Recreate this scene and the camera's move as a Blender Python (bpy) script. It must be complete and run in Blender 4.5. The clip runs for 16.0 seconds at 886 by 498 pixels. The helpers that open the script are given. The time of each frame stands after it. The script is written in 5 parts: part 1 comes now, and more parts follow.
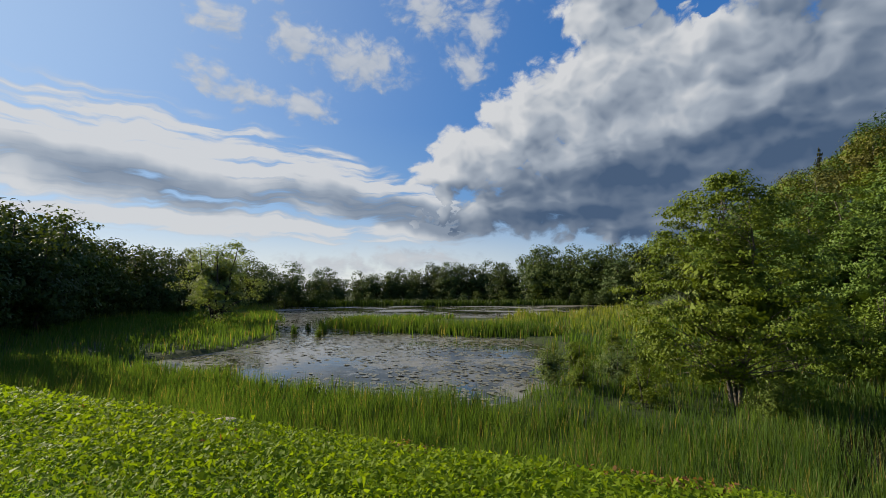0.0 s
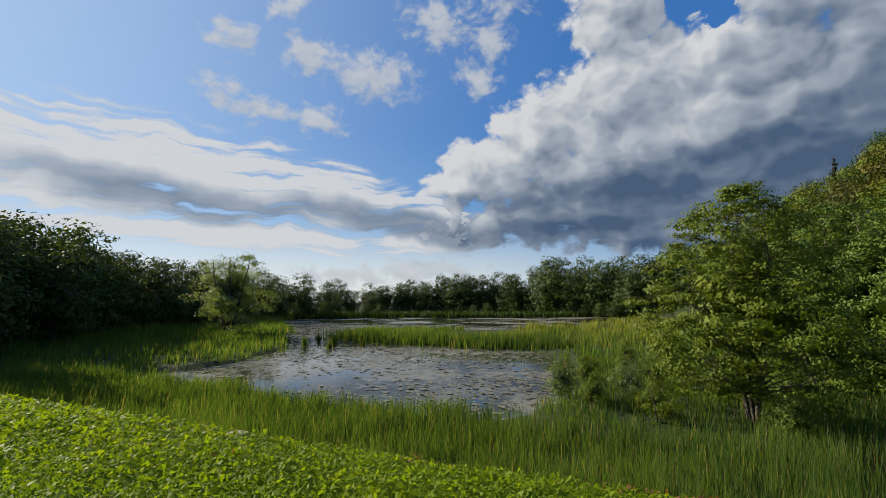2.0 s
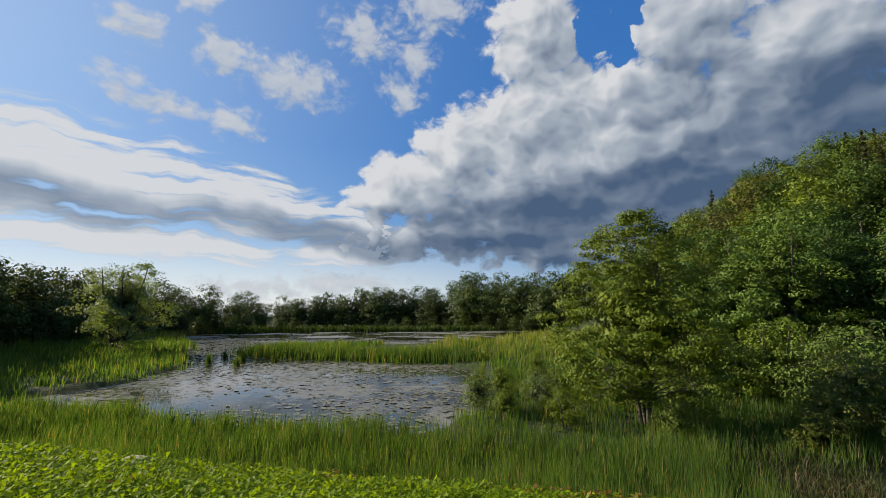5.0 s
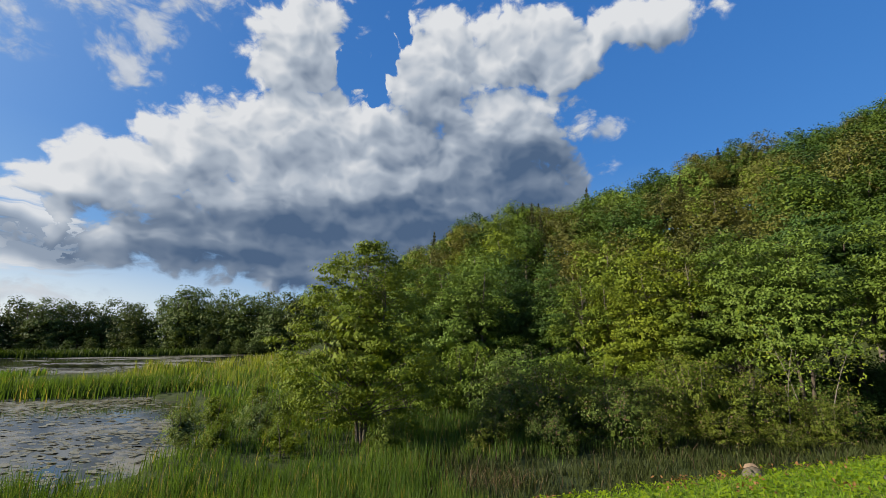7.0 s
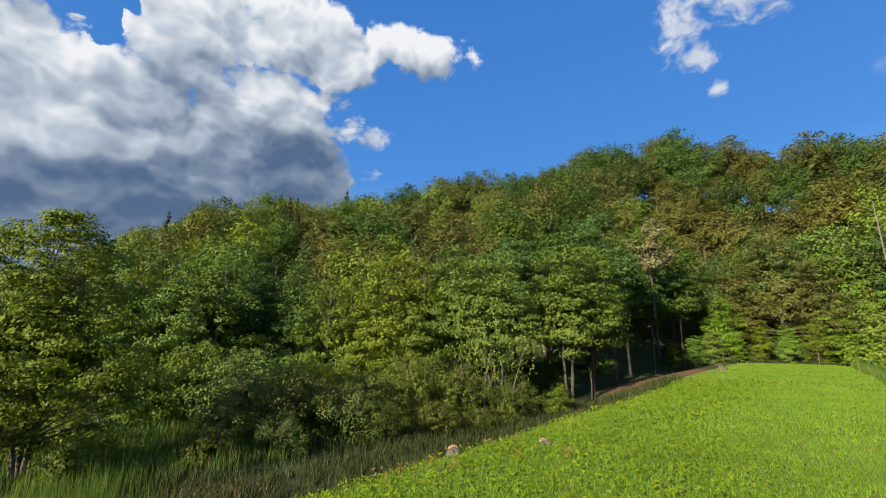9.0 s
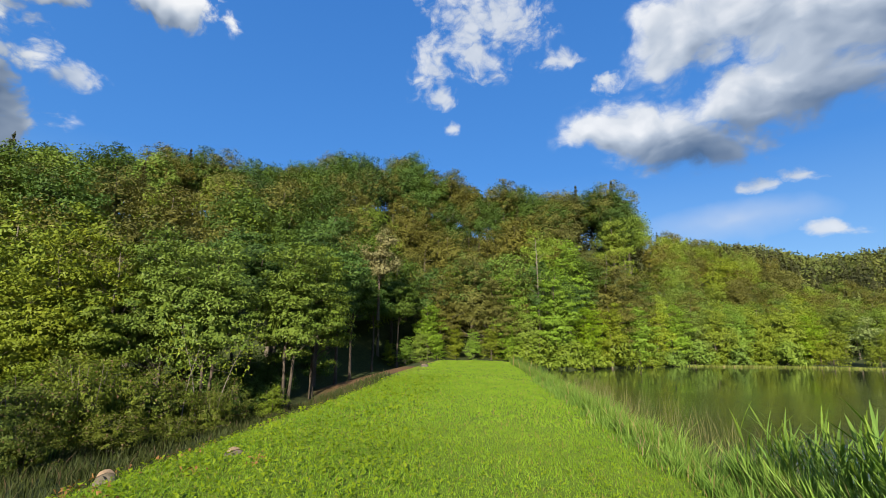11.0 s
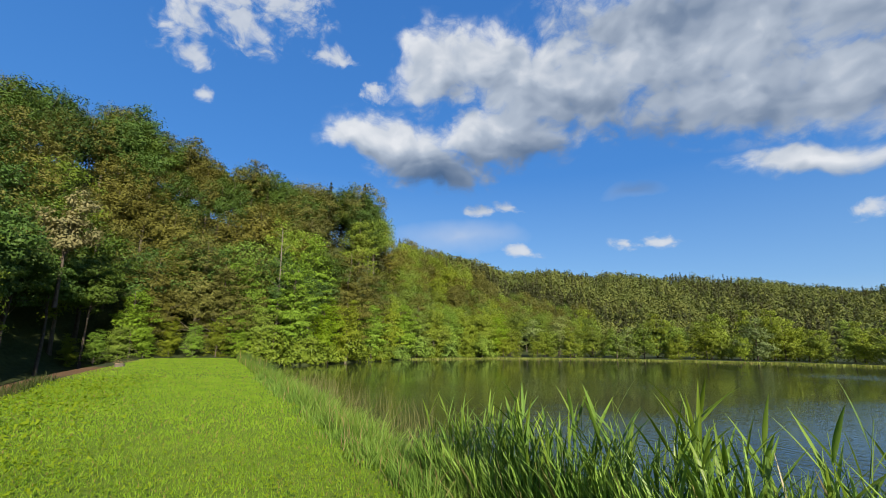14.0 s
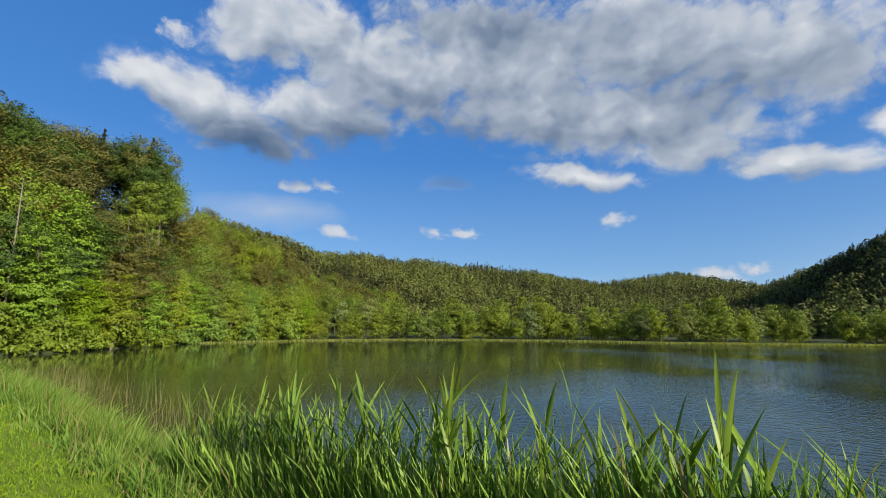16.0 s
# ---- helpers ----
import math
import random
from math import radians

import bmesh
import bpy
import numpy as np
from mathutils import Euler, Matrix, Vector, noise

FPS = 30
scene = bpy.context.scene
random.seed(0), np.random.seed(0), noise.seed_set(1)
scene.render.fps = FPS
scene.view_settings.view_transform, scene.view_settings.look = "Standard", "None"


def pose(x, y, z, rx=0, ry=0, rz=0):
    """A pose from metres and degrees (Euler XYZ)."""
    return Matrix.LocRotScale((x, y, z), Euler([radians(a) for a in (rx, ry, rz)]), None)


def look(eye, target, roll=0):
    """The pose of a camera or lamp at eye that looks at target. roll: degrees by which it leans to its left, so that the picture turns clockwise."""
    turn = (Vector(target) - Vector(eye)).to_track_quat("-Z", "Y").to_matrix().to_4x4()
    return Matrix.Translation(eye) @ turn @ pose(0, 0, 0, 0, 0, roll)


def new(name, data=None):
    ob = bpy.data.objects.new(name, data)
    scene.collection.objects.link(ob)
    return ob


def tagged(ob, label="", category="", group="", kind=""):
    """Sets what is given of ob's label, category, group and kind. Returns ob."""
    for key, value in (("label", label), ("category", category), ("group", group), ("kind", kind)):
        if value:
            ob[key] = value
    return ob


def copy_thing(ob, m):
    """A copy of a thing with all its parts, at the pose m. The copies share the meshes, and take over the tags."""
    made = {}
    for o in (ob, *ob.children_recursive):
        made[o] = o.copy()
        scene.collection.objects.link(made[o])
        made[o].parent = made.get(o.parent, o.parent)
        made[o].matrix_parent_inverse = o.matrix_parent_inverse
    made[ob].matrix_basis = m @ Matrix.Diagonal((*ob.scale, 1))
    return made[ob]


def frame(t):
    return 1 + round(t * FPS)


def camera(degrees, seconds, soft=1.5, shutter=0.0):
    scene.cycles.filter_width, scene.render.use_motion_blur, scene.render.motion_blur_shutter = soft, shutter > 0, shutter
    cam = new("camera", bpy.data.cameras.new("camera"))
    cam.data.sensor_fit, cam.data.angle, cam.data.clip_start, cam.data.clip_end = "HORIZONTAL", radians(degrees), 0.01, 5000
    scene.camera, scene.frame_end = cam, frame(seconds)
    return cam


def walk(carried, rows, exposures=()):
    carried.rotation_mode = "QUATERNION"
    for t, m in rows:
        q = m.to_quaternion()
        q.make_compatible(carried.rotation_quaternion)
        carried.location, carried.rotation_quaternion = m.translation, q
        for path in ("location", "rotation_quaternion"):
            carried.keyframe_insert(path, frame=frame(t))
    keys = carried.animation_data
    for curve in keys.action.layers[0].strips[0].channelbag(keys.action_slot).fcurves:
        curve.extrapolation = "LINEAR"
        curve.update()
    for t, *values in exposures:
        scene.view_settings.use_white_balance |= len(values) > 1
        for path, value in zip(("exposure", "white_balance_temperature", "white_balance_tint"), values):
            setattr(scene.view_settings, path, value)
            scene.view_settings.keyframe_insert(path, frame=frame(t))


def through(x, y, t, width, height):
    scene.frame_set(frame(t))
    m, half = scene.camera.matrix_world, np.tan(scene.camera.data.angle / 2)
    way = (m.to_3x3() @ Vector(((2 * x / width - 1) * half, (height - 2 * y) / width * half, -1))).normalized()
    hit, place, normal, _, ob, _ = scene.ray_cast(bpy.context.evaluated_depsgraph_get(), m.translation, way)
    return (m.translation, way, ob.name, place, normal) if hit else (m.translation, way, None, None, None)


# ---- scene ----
cam = camera(89.67, 16.0, soft=0.8)
# seconds, eye x y z, yaw pitch roll; the dam runs along x, the lower pond lies on +y, the lake on -y
PATH = [
    (0, 0.320, 0.213, 1.558, 21.71, 5.37, -0.06),
    (0.5, 0.328, 0.205, 1.569, 21.60, 5.44, 0.01),
    (1, 0.334, 0.201, 1.575, 21.64, 5.73, 0.08),
    (1.5, 0.331, 0.189, 1.580, 22.30, 6.28, 0.11),
    (2, 0.324, 0.181, 1.590, 23.00, 6.84, -0.10),
    (2.5, 0.321, 0.177, 1.591, 23.80, 7.44, -0.40),
    (3, 0.319, 0.177, 1.599, 24.22, 7.83, -0.44),
    (3.2, 0.327, 0.172, 1.596, 24.25, 7.87, -0.50),
    (5.3, 0.349, -0.031, 1.580, 8.61, 8.76, -0.08),
    (5.5, 0.349, -0.047, 1.572, 5.51, 8.87, -0.08),
    (6, 0.333, -0.085, 1.558, -3.29, 9.88, -0.60),
    (6.5, 0.343, -0.088, 1.592, -12.44, 10.98, -0.61),
    (7, 0.365, -0.047, 1.617, -20.37, 11.69, -0.62),
    (7.5, 0.381, 0.032, 1.619, -26.50, 11.68, -0.72),
    (8, 0.391, 0.041, 1.622, -32.66, 11.61, -0.85),
    (8.5, 0.434, 0.034, 1.630, -40.91, 12.02, -0.67),
    (9, 0.491, 0.029, 1.631, -51.69, 11.87, -0.57),
    (9.5, 0.576, 0.014, 1.621, -61.86, 12.10, -0.53),
    (10, 0.667, -0.006, 1.623, -71.11, 12.55, -0.90),
    (10.2, 0.709, -0.027, 1.626, -74.25, 12.52, -0.68),
    (12.3, 1.233, -0.376, 1.616, -97.51, 12.59, -1.81),
    (12.5, 1.278, -0.411, 1.617, -99.16, 12.67, -1.59),
    (13, 1.374, -0.498, 1.613, -104.17, 12.63, -1.09),
    (13.5, 1.448, -0.588, 1.596, -110.25, 12.42, -0.95),
    (14, 1.493, -0.678, 1.574, -116.76, 12.21, -0.70),
    (14.5, 1.513, -0.773, 1.567, -123.11, 11.76, -0.77),
    (15, 1.519, -0.890, 1.587, -131.18, 11.09, -0.69),
    (15.5, 1.512, -0.986, 1.602, -136.46, 10.55, -0.60),
    (16, 1.495, -1.045, 1.607, -140.48, 10.13, -0.35),
]
walk(cam, [(t, pose(x, y, z, 90 + pitch, roll, yaw)) for t, x, y, z, yaw, pitch, roll in PATH],
     exposures=[(0.0, 0.90), (3.0, 0.90), (5.5, 1.00), (7.0, 1.10), (9.0, 1.35), (10.0, 1.42), (12.5, 1.36), (14.0, 1.25), (14.6, 1.14), (16.0, 1.15)])

# ---- daylight ----
SUN_U, SUN_EL = -86.0, 24.0  # compass bearing from +y towards +x, elevation
sun_dir = Vector((math.sin(radians(SUN_U)) * math.cos(radians(SUN_EL)), math.cos(radians(SUN_U)) * math.cos(radians(SUN_EL)), math.sin(radians(SUN_EL))))
sun_data = bpy.data.lights.new("sun", "SUN")
sun_data.energy, sun_data.angle, sun_data.color = 5.0, radians(0.5), (1.0, 0.88, 0.68)
sun = new("sun", sun_data)
sun.matrix_world = look(sun_dir * 100, (0, 0, 0))


class Nodes:
    """A short hand for building node trees."""

    def __init__(self, tree):
        self.tree = tree

    def add(self, kind, inputs=None, **props):
        n = self.tree.nodes.new(kind)
        for k, v in props.items():
            setattr(n, k, v)
        for k, v in (inputs or {}).items():
            if isinstance(v, bpy.types.NodeSocket):
                self.tree.links.new(v, n.inputs[k])
            else:
                n.inputs[k].default_value = v
        return n

    def math(self, op, a, b=0.0, c=0.0, clamp=False):
        return self.add("ShaderNodeMath", {0: a, 1: b, 2: c}, operation=op, use_clamp=clamp).outputs[0]

    def ramp(self, fac, lo, hi, a=0.0, b=1.0, smooth=True):
        return self.add("ShaderNodeMapRange", {"Value": fac, "From Min": lo, "From Max": hi, "To Min": a, "To Max": b},
                        interpolation_type="SMOOTHSTEP" if smooth else "LINEAR").outputs["Result"]

    def mix(self, fac, a, b, blend="MIX"):
        n = self.add("ShaderNodeMix", data_type="RGBA", blend_type=blend)
        for i, v in ((0, fac), (6, a), (7, b)):
            if isinstance(v, bpy.types.NodeSocket):
                self.tree.links.new(v, n.inputs[i])
            else:
                n.inputs[i].default_value = v if i == 0 else (*v, 1.0)
        return n.outputs[2]

    def noise(self, vec, scale, detail=4.0, rough=0.55, dist=0.0):
        ins = {"Scale": scale, "Detail": detail, "Roughness": rough, "Distortion": dist}
        if vec is not None:
            ins["Vector"] = vec
        return self.add("ShaderNodeTexNoise", ins).outputs["Fac"]


# Clouds: bearing, elevation, half width, half height (degrees), slant
CUMULUS = [
    (-20.1, 16.0, 8.5, 5.0, 30), (-11.4, 20.4, 14, 7.5, 35), (-1.1, 24.2, 16, 9.5, 25), (0.4, 34.0, 10, 9, 30),
    (19.0, 33.2, 11, 11, -17), (31.0, 35.5, 13, 7.0, 6), (46.0, 35.6, 14, 3.0, -3), (38.0, 33.0, 9, 3.4, 20), (13.7, 19.6, 27, 11, -1),
    (27.2, 24.0, 16, 11, 13), (-6.3, 10.9, 27, 5.0, 4), (4.0, 8.2, 18, 4.0, 0), (20.0, 10.0, 24, 8, 4),
    (0.0, 15.5, 24, 7, 6), (16.0, 14.5, 26, 9, 6), (29.0, 18.5, 15, 9, 10), (10.0, 24.0, 18, 9, 5),
]
PUFFS = [
    (-49.9, 29.7, 4, 3.0, -27), (-40.4, 28.9, 6.5, 3.4, -10), (-32.6, 27.7, 9, 4.2, -1), (-50.4, 23.7, 4, 2.6, -21),
    (-46.1, 22.7, 5.5, 2.8, -12), (-39.2, 22.1, 5, 2.8, 0), (-23.6, 33.2, 8, 4.4, -12), (-16.7, 31.6, 4, 4.2, -35),
    (-18.6, 27.8, 4.5, 3.0, -18), (-44.0, 33.4, 4, 2.0, 8), (-14.0, 37.0, 9, 4.0, 0), (41.8, 25.1, 3.8, 1.8, 13),
]
SMALL = [
    (82.5, 34.9, 4, 5.8, -26), (89.0, 36.1, 7, 4.5, -12), (83.8, 31.0, 3.8, 1.5, -7), (85.8, 27.6, 1.6, 1.3, -14),
    (90.8, 39.5, 13, 5, -8), (106.7, 31.1, 3.6, 1.6, 5),
    (100.2, 34.3, 4.5, 1.5, 0), (121.2, 17.5, 2.6, 1.4, -7), (125.0, 17.9, 2.6, 1.0, -7), (126.7, 12.0, 3.6, 1.4, -12),
    (139.6, 12.2, 2.8, 1.0, -9), (143.6, 12.4, 2.8, 1.3, -9),
]
FAR_BANK = [
    (132.1, 31.5, 21, 8, -14), (115.3, 34.1, 8, 7, 0), (124.4, 26.0, 14, 5, -2), (109.7, 25.3, 11, 5.0, -4),
    (114.8, 22.7, 13, 4, -5), (122.0, 35.4, 14, 5, 2), (147.5, 33.0, 26, 9.5, -11), (167.6, 32.0, 24, 9.5, -11),
    (181.0, 27.4, 12, 8, -9), (104.4, 25.8, 6, 2.8, 14), (153.0, 26.0, 18, 6, -12), (158.4, 18.4, 10, 2.0, -8),
    (171.3, 20.4, 7.5, 3.2, -5), (180.3, 17.3, 10, 2.6, -8), (187.3, 19.1, 4, 2.2, -3), (165.0, 24.0, 22, 6.5, -8),
]
LOW = [
    (161.5, 13.4, 3.2, 1.1, 6), (175.9, 6.7, 3.0, 1.2, 3), (171.7, 6.0, 4.6, 1.2, -4),
    (-26.0, 4.2, 12, 2.2, 0), (-36.0, 3.2, 10, 1.8, 0),
]
STREAKS = [
    (-66.4, 13.6, 26, 6.5, -6), (-51.1, 14.2, 26, 6.5, -7), (-35.1, 12.8, 19, 5.0, -14), (-47.9, 7.5, 27, 1.9, -1),
    (-58.1, 8.0, 25, 1.8, 1), (-25.0, 8.0, 15, 2.0, -2), (-80.0, 14.0, 20, 9, 0), (-22.0, 10.0, 10, 3.0, -20),
]
HAZE = [(118.6, 13.9, 10, 2.6, 2), (140.8, 18.4, 4, 1.2, 4)]
GAP = [(7.5, 32.4, 3.0, 2.4, 20), (10.5, 31.6, 1.8, 4.2, -14), (12.0, 35.5, 2.4, 3.4, 25), (14.0, 38.5, 1.8, 3.0, 10)]
SHADE = [(6.0, 9.5, 30, 6, 3), (20.0, 12.0, 26, 9, 8), (-6.0, 10.5, 24, 6, 4), (0.0, 13.0, 20, 6, 4), (34.0, 18.0, 12, 8, 15), (-54.0, 11.4, 26, 3.4, -5), (-30.0, 10.6, 16, 2.8, -12)]
HALF_SHADE = [(114.0, 20.8, 14, 5, -4), (140.0, 25.0, 27, 8, -8), (170.0, 26.0, 22, 6, -5), (124.0, 22.0, 13, 5, 0), (135.0, 10.7, 3.4, 1.2, 0),
              (30.0, 23.0, 15, 9, 15), (17.0, 26.0, 10, 8, 0), (14.0, 15.0, 26, 7, 5), (140.8, 18.4, 5, 1.8, 4), (150.0, 36.0, 30, 6, -6)]


def field_group(name, blobs, stretch):
    """A node group: the height of a pile of soft round blobs, roughened by noise, over bearing and elevation in degrees."""
    tree = bpy.data.node_groups.new(name, "ShaderNodeTree")
    tree.interface.new_socket("Vector", in_out="INPUT", socket_type="NodeSocketVector")
    tree.interface.new_socket("Field", in_out="OUTPUT", socket_type="NodeSocketFloat")
    k = Nodes(tree)
    p = k.add("NodeGroupInput").outputs[0]
    total = None
    for u, e, w, h, slant in blobs:
        m = k.add("ShaderNodeMapping", {"Vector": p, "Location": (u, e, 0), "Rotation": (0, 0, radians(slant)), "Scale": (w, h, 1)}, vector_type="TEXTURE")
        g = k.add("ShaderNodeTexGradient", {"Vector": m.outputs[0]}, gradient_type="SPHERICAL").outputs["Fac"]
        total = g if total is None else k.math("MAXIMUM" if stretch else "ADD", total, g)
    out = k.add("NodeGroupOutput")
    if stretch is not None:
        sx, sy, amp, cell = stretch
        v = k.add("ShaderNodeVectorMath", {0: p, 1: (sx, sy, 1)}, operation="MULTIPLY").outputs[0]
        near = k.math("MULTIPLY", k.ramp(total, 0.0, 0.25), amp)

        def rough(detail):
            n = k.add("ShaderNodeTexNoise", {"Vector": v, "Scale": 1.0, "Detail": detail + 1.0, "Roughness": 0.5}, noise_dimensions="2D").outputs["Fac"]
            cells = k.add("ShaderNodeTexVoronoi", {"Vector": v, "Scale": 1.5, "Detail": detail, "Roughness": 0.5, "Lacunarity": 2.3, "Smoothness": 0.55}, feature="SMOOTH_F1", voronoi_dimensions="2D").outputs["Distance"]
            n = k.math("SUBTRACT", k.math("MULTIPLY", k.math("SUBTRACT", n, 0.46), 0.75), k.math("MULTIPLY", k.math("SUBTRACT", cells, 0.44), cell))
            return k.math("MULTIPLY_ADD", n, near, total)

        tree.interface.new_socket("Lumps", in_out="OUTPUT", socket_type="NodeSocketFloat")
        tree.links.new(rough(1.2), out.inputs[1])
        total = rough(5.0)
    else:
        v = k.add("ShaderNodeVectorMath", {0: p, 1: (0.10, 0.20, 1)}, operation="MULTIPLY").outputs[0]
        total = k.math("MULTIPLY", k.math("MINIMUM", total, 1.0), k.ramp(k.noise(v, 1.0, 3.0, 0.5), 0.25, 0.75, 0.65, 1.25))
    tree.links.new(total, out.inputs[0])
    return tree


def build_sky():
    world = bpy.data.worlds.new("daylight_sky")
    scene.world = world
    world.use_nodes = True
    world.node_tree.nodes.clear()
    k = Nodes(world.node_tree)
    sky = k.add("ShaderNodeTexSky", sky_type="NISHITA", sun_disc=False, sun_elevation=radians(SUN_EL), sun_rotation=radians(SUN_U),
                altitude=300.0, air_density=1.0, dust_density=0.15, ozone_density=3.0)
    d = k.add("ShaderNodeTexCoord").outputs["Generated"]
    xyz = k.add("ShaderNodeSeparateXYZ", {0: d}).outputs
    c80, s80 = math.cos(radians(80)), math.sin(radians(80))
    xr = k.math("SUBTRACT", k.math("MULTIPLY", xyz[0], c80), k.math("MULTIPLY", xyz[1], s80))
    yr = k.math("ADD", k.math("MULTIPLY", xyz[1], c80), k.math("MULTIPLY", xyz[0], s80))
    u = k.math("ADD", k.math("DEGREES", k.math("ARCTAN2", xr, yr)), 80.0)
    e = k.math("DEGREES", k.math("ARCSINE", xyz[2]))
    p = k.add("ShaderNodeCombineXYZ", {0: u, 1: e, 2: 0.0}).outputs[0]
    wob = k.add("ShaderNodeTexNoise", {"Vector": p, "Scale": 0.16, "Detail": 3.0}).outputs["Color"]
    wob = k.add("ShaderNodeVectorMath", {0: wob, 1: (0.5, 0.5, 0.5)}, operation="SUBTRACT").outputs[0]
    p = k.add("ShaderNodeVectorMath", {0: wob, 1: (5.0, 3.4, 0.0), 2: p}, operation="MULTIPLY_ADD").outputs[0]
    heap = field_group("heap_clouds", CUMULUS, (0.20, 0.28, 0.80, 0.44))
    bank = field_group("bank_clouds", FAR_BANK, (0.17, 0.26, 0.85, 0.40))
    tuft = field_group("tuft_clouds", PUFFS + SMALL + LOW, (0.36, 0.56, 1.5, 0.30))
    streak = field_group("streak_clouds", STREAKS, (0.11, 0.95, 2.7, 0.05))
    shade = field_group("cloud_shade", SHADE, None)
    gap = field_group("cloud_gap", GAP, (0.40, 0.45, 1.0, 0.3))
    dusk = field_group("cloud_half_shade", HALF_SHADE, None)

    def field(tree, vec, which=0):
        return k.add("ShaderNodeGroup", {0: vec}, node_tree=tree).outputs[which]

    # towards the sun, in bearing and elevation
    q = k.add("ShaderNodeVectorMath", {0: p, 1: (-1.5, 1.9, 0.0)}, operation="ADD").outputs[0]
    h0, b0, t0 = field(heap, p), field(bank, p), field(tuft, p)
    heap_rise = k.math("SUBTRACT", field(heap, p, 1), field(heap, q, 1))
    bank_rise = k.math("SUBTRACT", field(bank, p, 1), field(bank, q, 1))
    tuft_rise = k.math("SUBTRACT", field(tuft, p, 1), field(tuft, q, 1))
    fine = k.math("MULTIPLY", k.math("SUBTRACT", k.math("MAXIMUM", h0, b0), k.math("MAXIMUM", field(heap, p, 1), field(bank, p, 1))), 0.30)
    h0 = k.math("SUBTRACT", h0, k.math("MULTIPLY", field(gap, p), 1.3))
    s0 = field(streak, p)
    soft = field(dusk, p)
    a_heap = k.math("MAXIMUM", k.ramp(h0, 0.10, 0.34), k.math("MULTIPLY", k.ramp(t0, 0.05, 0.78), 0.86))
    a_heap = k.math("MAXIMUM", a_heap, k.math("MULTIPLY", k.ramp(b0, 0.03, 0.50), 0.94))
    a_streak = k.math("MULTIPLY", k.ramp(s0, 0.05, 0.60), 0.94)
    a_streak = k.math("MAXIMUM", a_streak, k.math("MULTIPLY", field(field_group("thin_haze", HAZE, None), p), 0.55))
    alpha = k.math("MAXIMUM", a_heap, a_streak)
    relief = k.math("ADD", k.math("MULTIPLY", heap_rise, 0.80), k.math("MULTIPLY", bank_rise, 0.50))
    relief = k.math("ADD", k.math("ADD", relief, fine), k.math("MULTIPLY", tuft_rise, 0.10))
    dark = k.math("ADD", field(shade, p), k.math("MULTIPLY", soft, 0.80))
    thick = k.ramp(h0, 0.25, 1.0, 0.0, 0.20)
    lit = k.math("ADD", k.math("SUBTRACT", k.math("SUBTRACT", 0.81, thick), k.ramp(b0, 0.1, 0.7, 0.0, 0.11)), relief)
    lit = k.math("SUBTRACT", lit, k.math("MULTIPLY", k.ramp(dark, 0.0, 1.25), 0.58), clamp=True)
    lit_s = k.math("SUBTRACT", k.ramp(s0, 0.1, 0.8, 0.88, 1.10), k.math("MULTIPLY", k.ramp(dark, 0.0, 0.8), 0.62))
    heavier = k.math("GREATER_THAN", a_heap, a_streak)
    lit = k.add("ShaderNodeMix", {0: heavier, 2: lit_s, 3: lit}, data_type="FLOAT").outputs[0]
    col = k.add("ShaderNodeValToRGB", {0: lit})
    r = col.color_ramp
    r.elements[0].position, r.elements[0].color = 0.0, (0.095, 0.158, 0.275, 1)
    r.elements[1].position, r.elements[1].color = 1.0, (0.93, 0.95, 0.98, 1)
    for pos, c in ((0.35, (0.235, 0.305, 0.42, 1)), (0.70, (0.53, 0.60, 0.70, 1))):
        el = r.elements.new(pos)
        el.color = c
    deep = k.add("ShaderNodeValToRGB", {0: k.math("DIVIDE", e, 60.0)})
    deep.color_ramp.elements[0].color, deep.color_ramp.elements[1].color = (4.9, 7.1, 9.6, 1), (0.40, 1.95, 6.7, 1)
    for pos, c in ((0.12, (2.5, 5.1, 9.4, 1)), (0.35, (0.75, 3.0, 8.4, 1))):
        deep.color_ramp.elements.new(pos).color = c
    blue = k.add("ShaderNodeHueSaturation", {"Color": sky.outputs[0], "Saturation": 1.2})
    blue = k.add("ShaderNodeMix", {0: 0.6, 6: blue.outputs[0], 7: deep.outputs[0]}, data_type="RGBA")
    # paler sky towards the sun
    near_sun = k.add("ShaderNodeVectorMath", {0: d, 1: tuple(sun_dir)}, operation="DOT_PRODUCT").outputs["Value"]
    glow = k.math("MULTIPLY", k.math("POWER", k.math("MAXIMUM", near_sun, 0.0), 3.0), 0.50)
    blue = k.add("ShaderNodeMix", {0: glow, 6: blue.outputs[2], 7: (9.0, 11.3, 13.6, 1.0)}, data_type="RGBA")
    low = k.math("MULTIPLY", k.ramp(e, 12.0, 0.0, 0.0, 0.7), k.ramp(near_sun, -0.15, 0.55))
    blue = k.add("ShaderNodeMix", {0: low, 6: blue.outputs[2], 7: (11.0, 10.8, 9.9, 1.0)}, data_type="RGBA")
    bg_sky = k.add("ShaderNodeBackground", {"Color": blue.outputs[2], "Strength": 0.0425})
    bg_cloud = k.add("ShaderNodeBackground", {"Color": col.outputs[0], "Strength": 0.37})
    mix = k.add("ShaderNodeMixShader", {0: alpha, 1: bg_sky.outputs[0], 2: bg_cloud.outputs[0]})
    out = k.add("ShaderNodeOutputWorld")
    world.node_tree.links.new(mix.outputs[0], out.inputs[0])


build_sky()

# ---- materials ----
def material(name):
    m = bpy.data.materials.new(name)
    m.use_nodes = True
    m.node_tree.nodes.clear()
    return m, Nodes(m.node_tree)


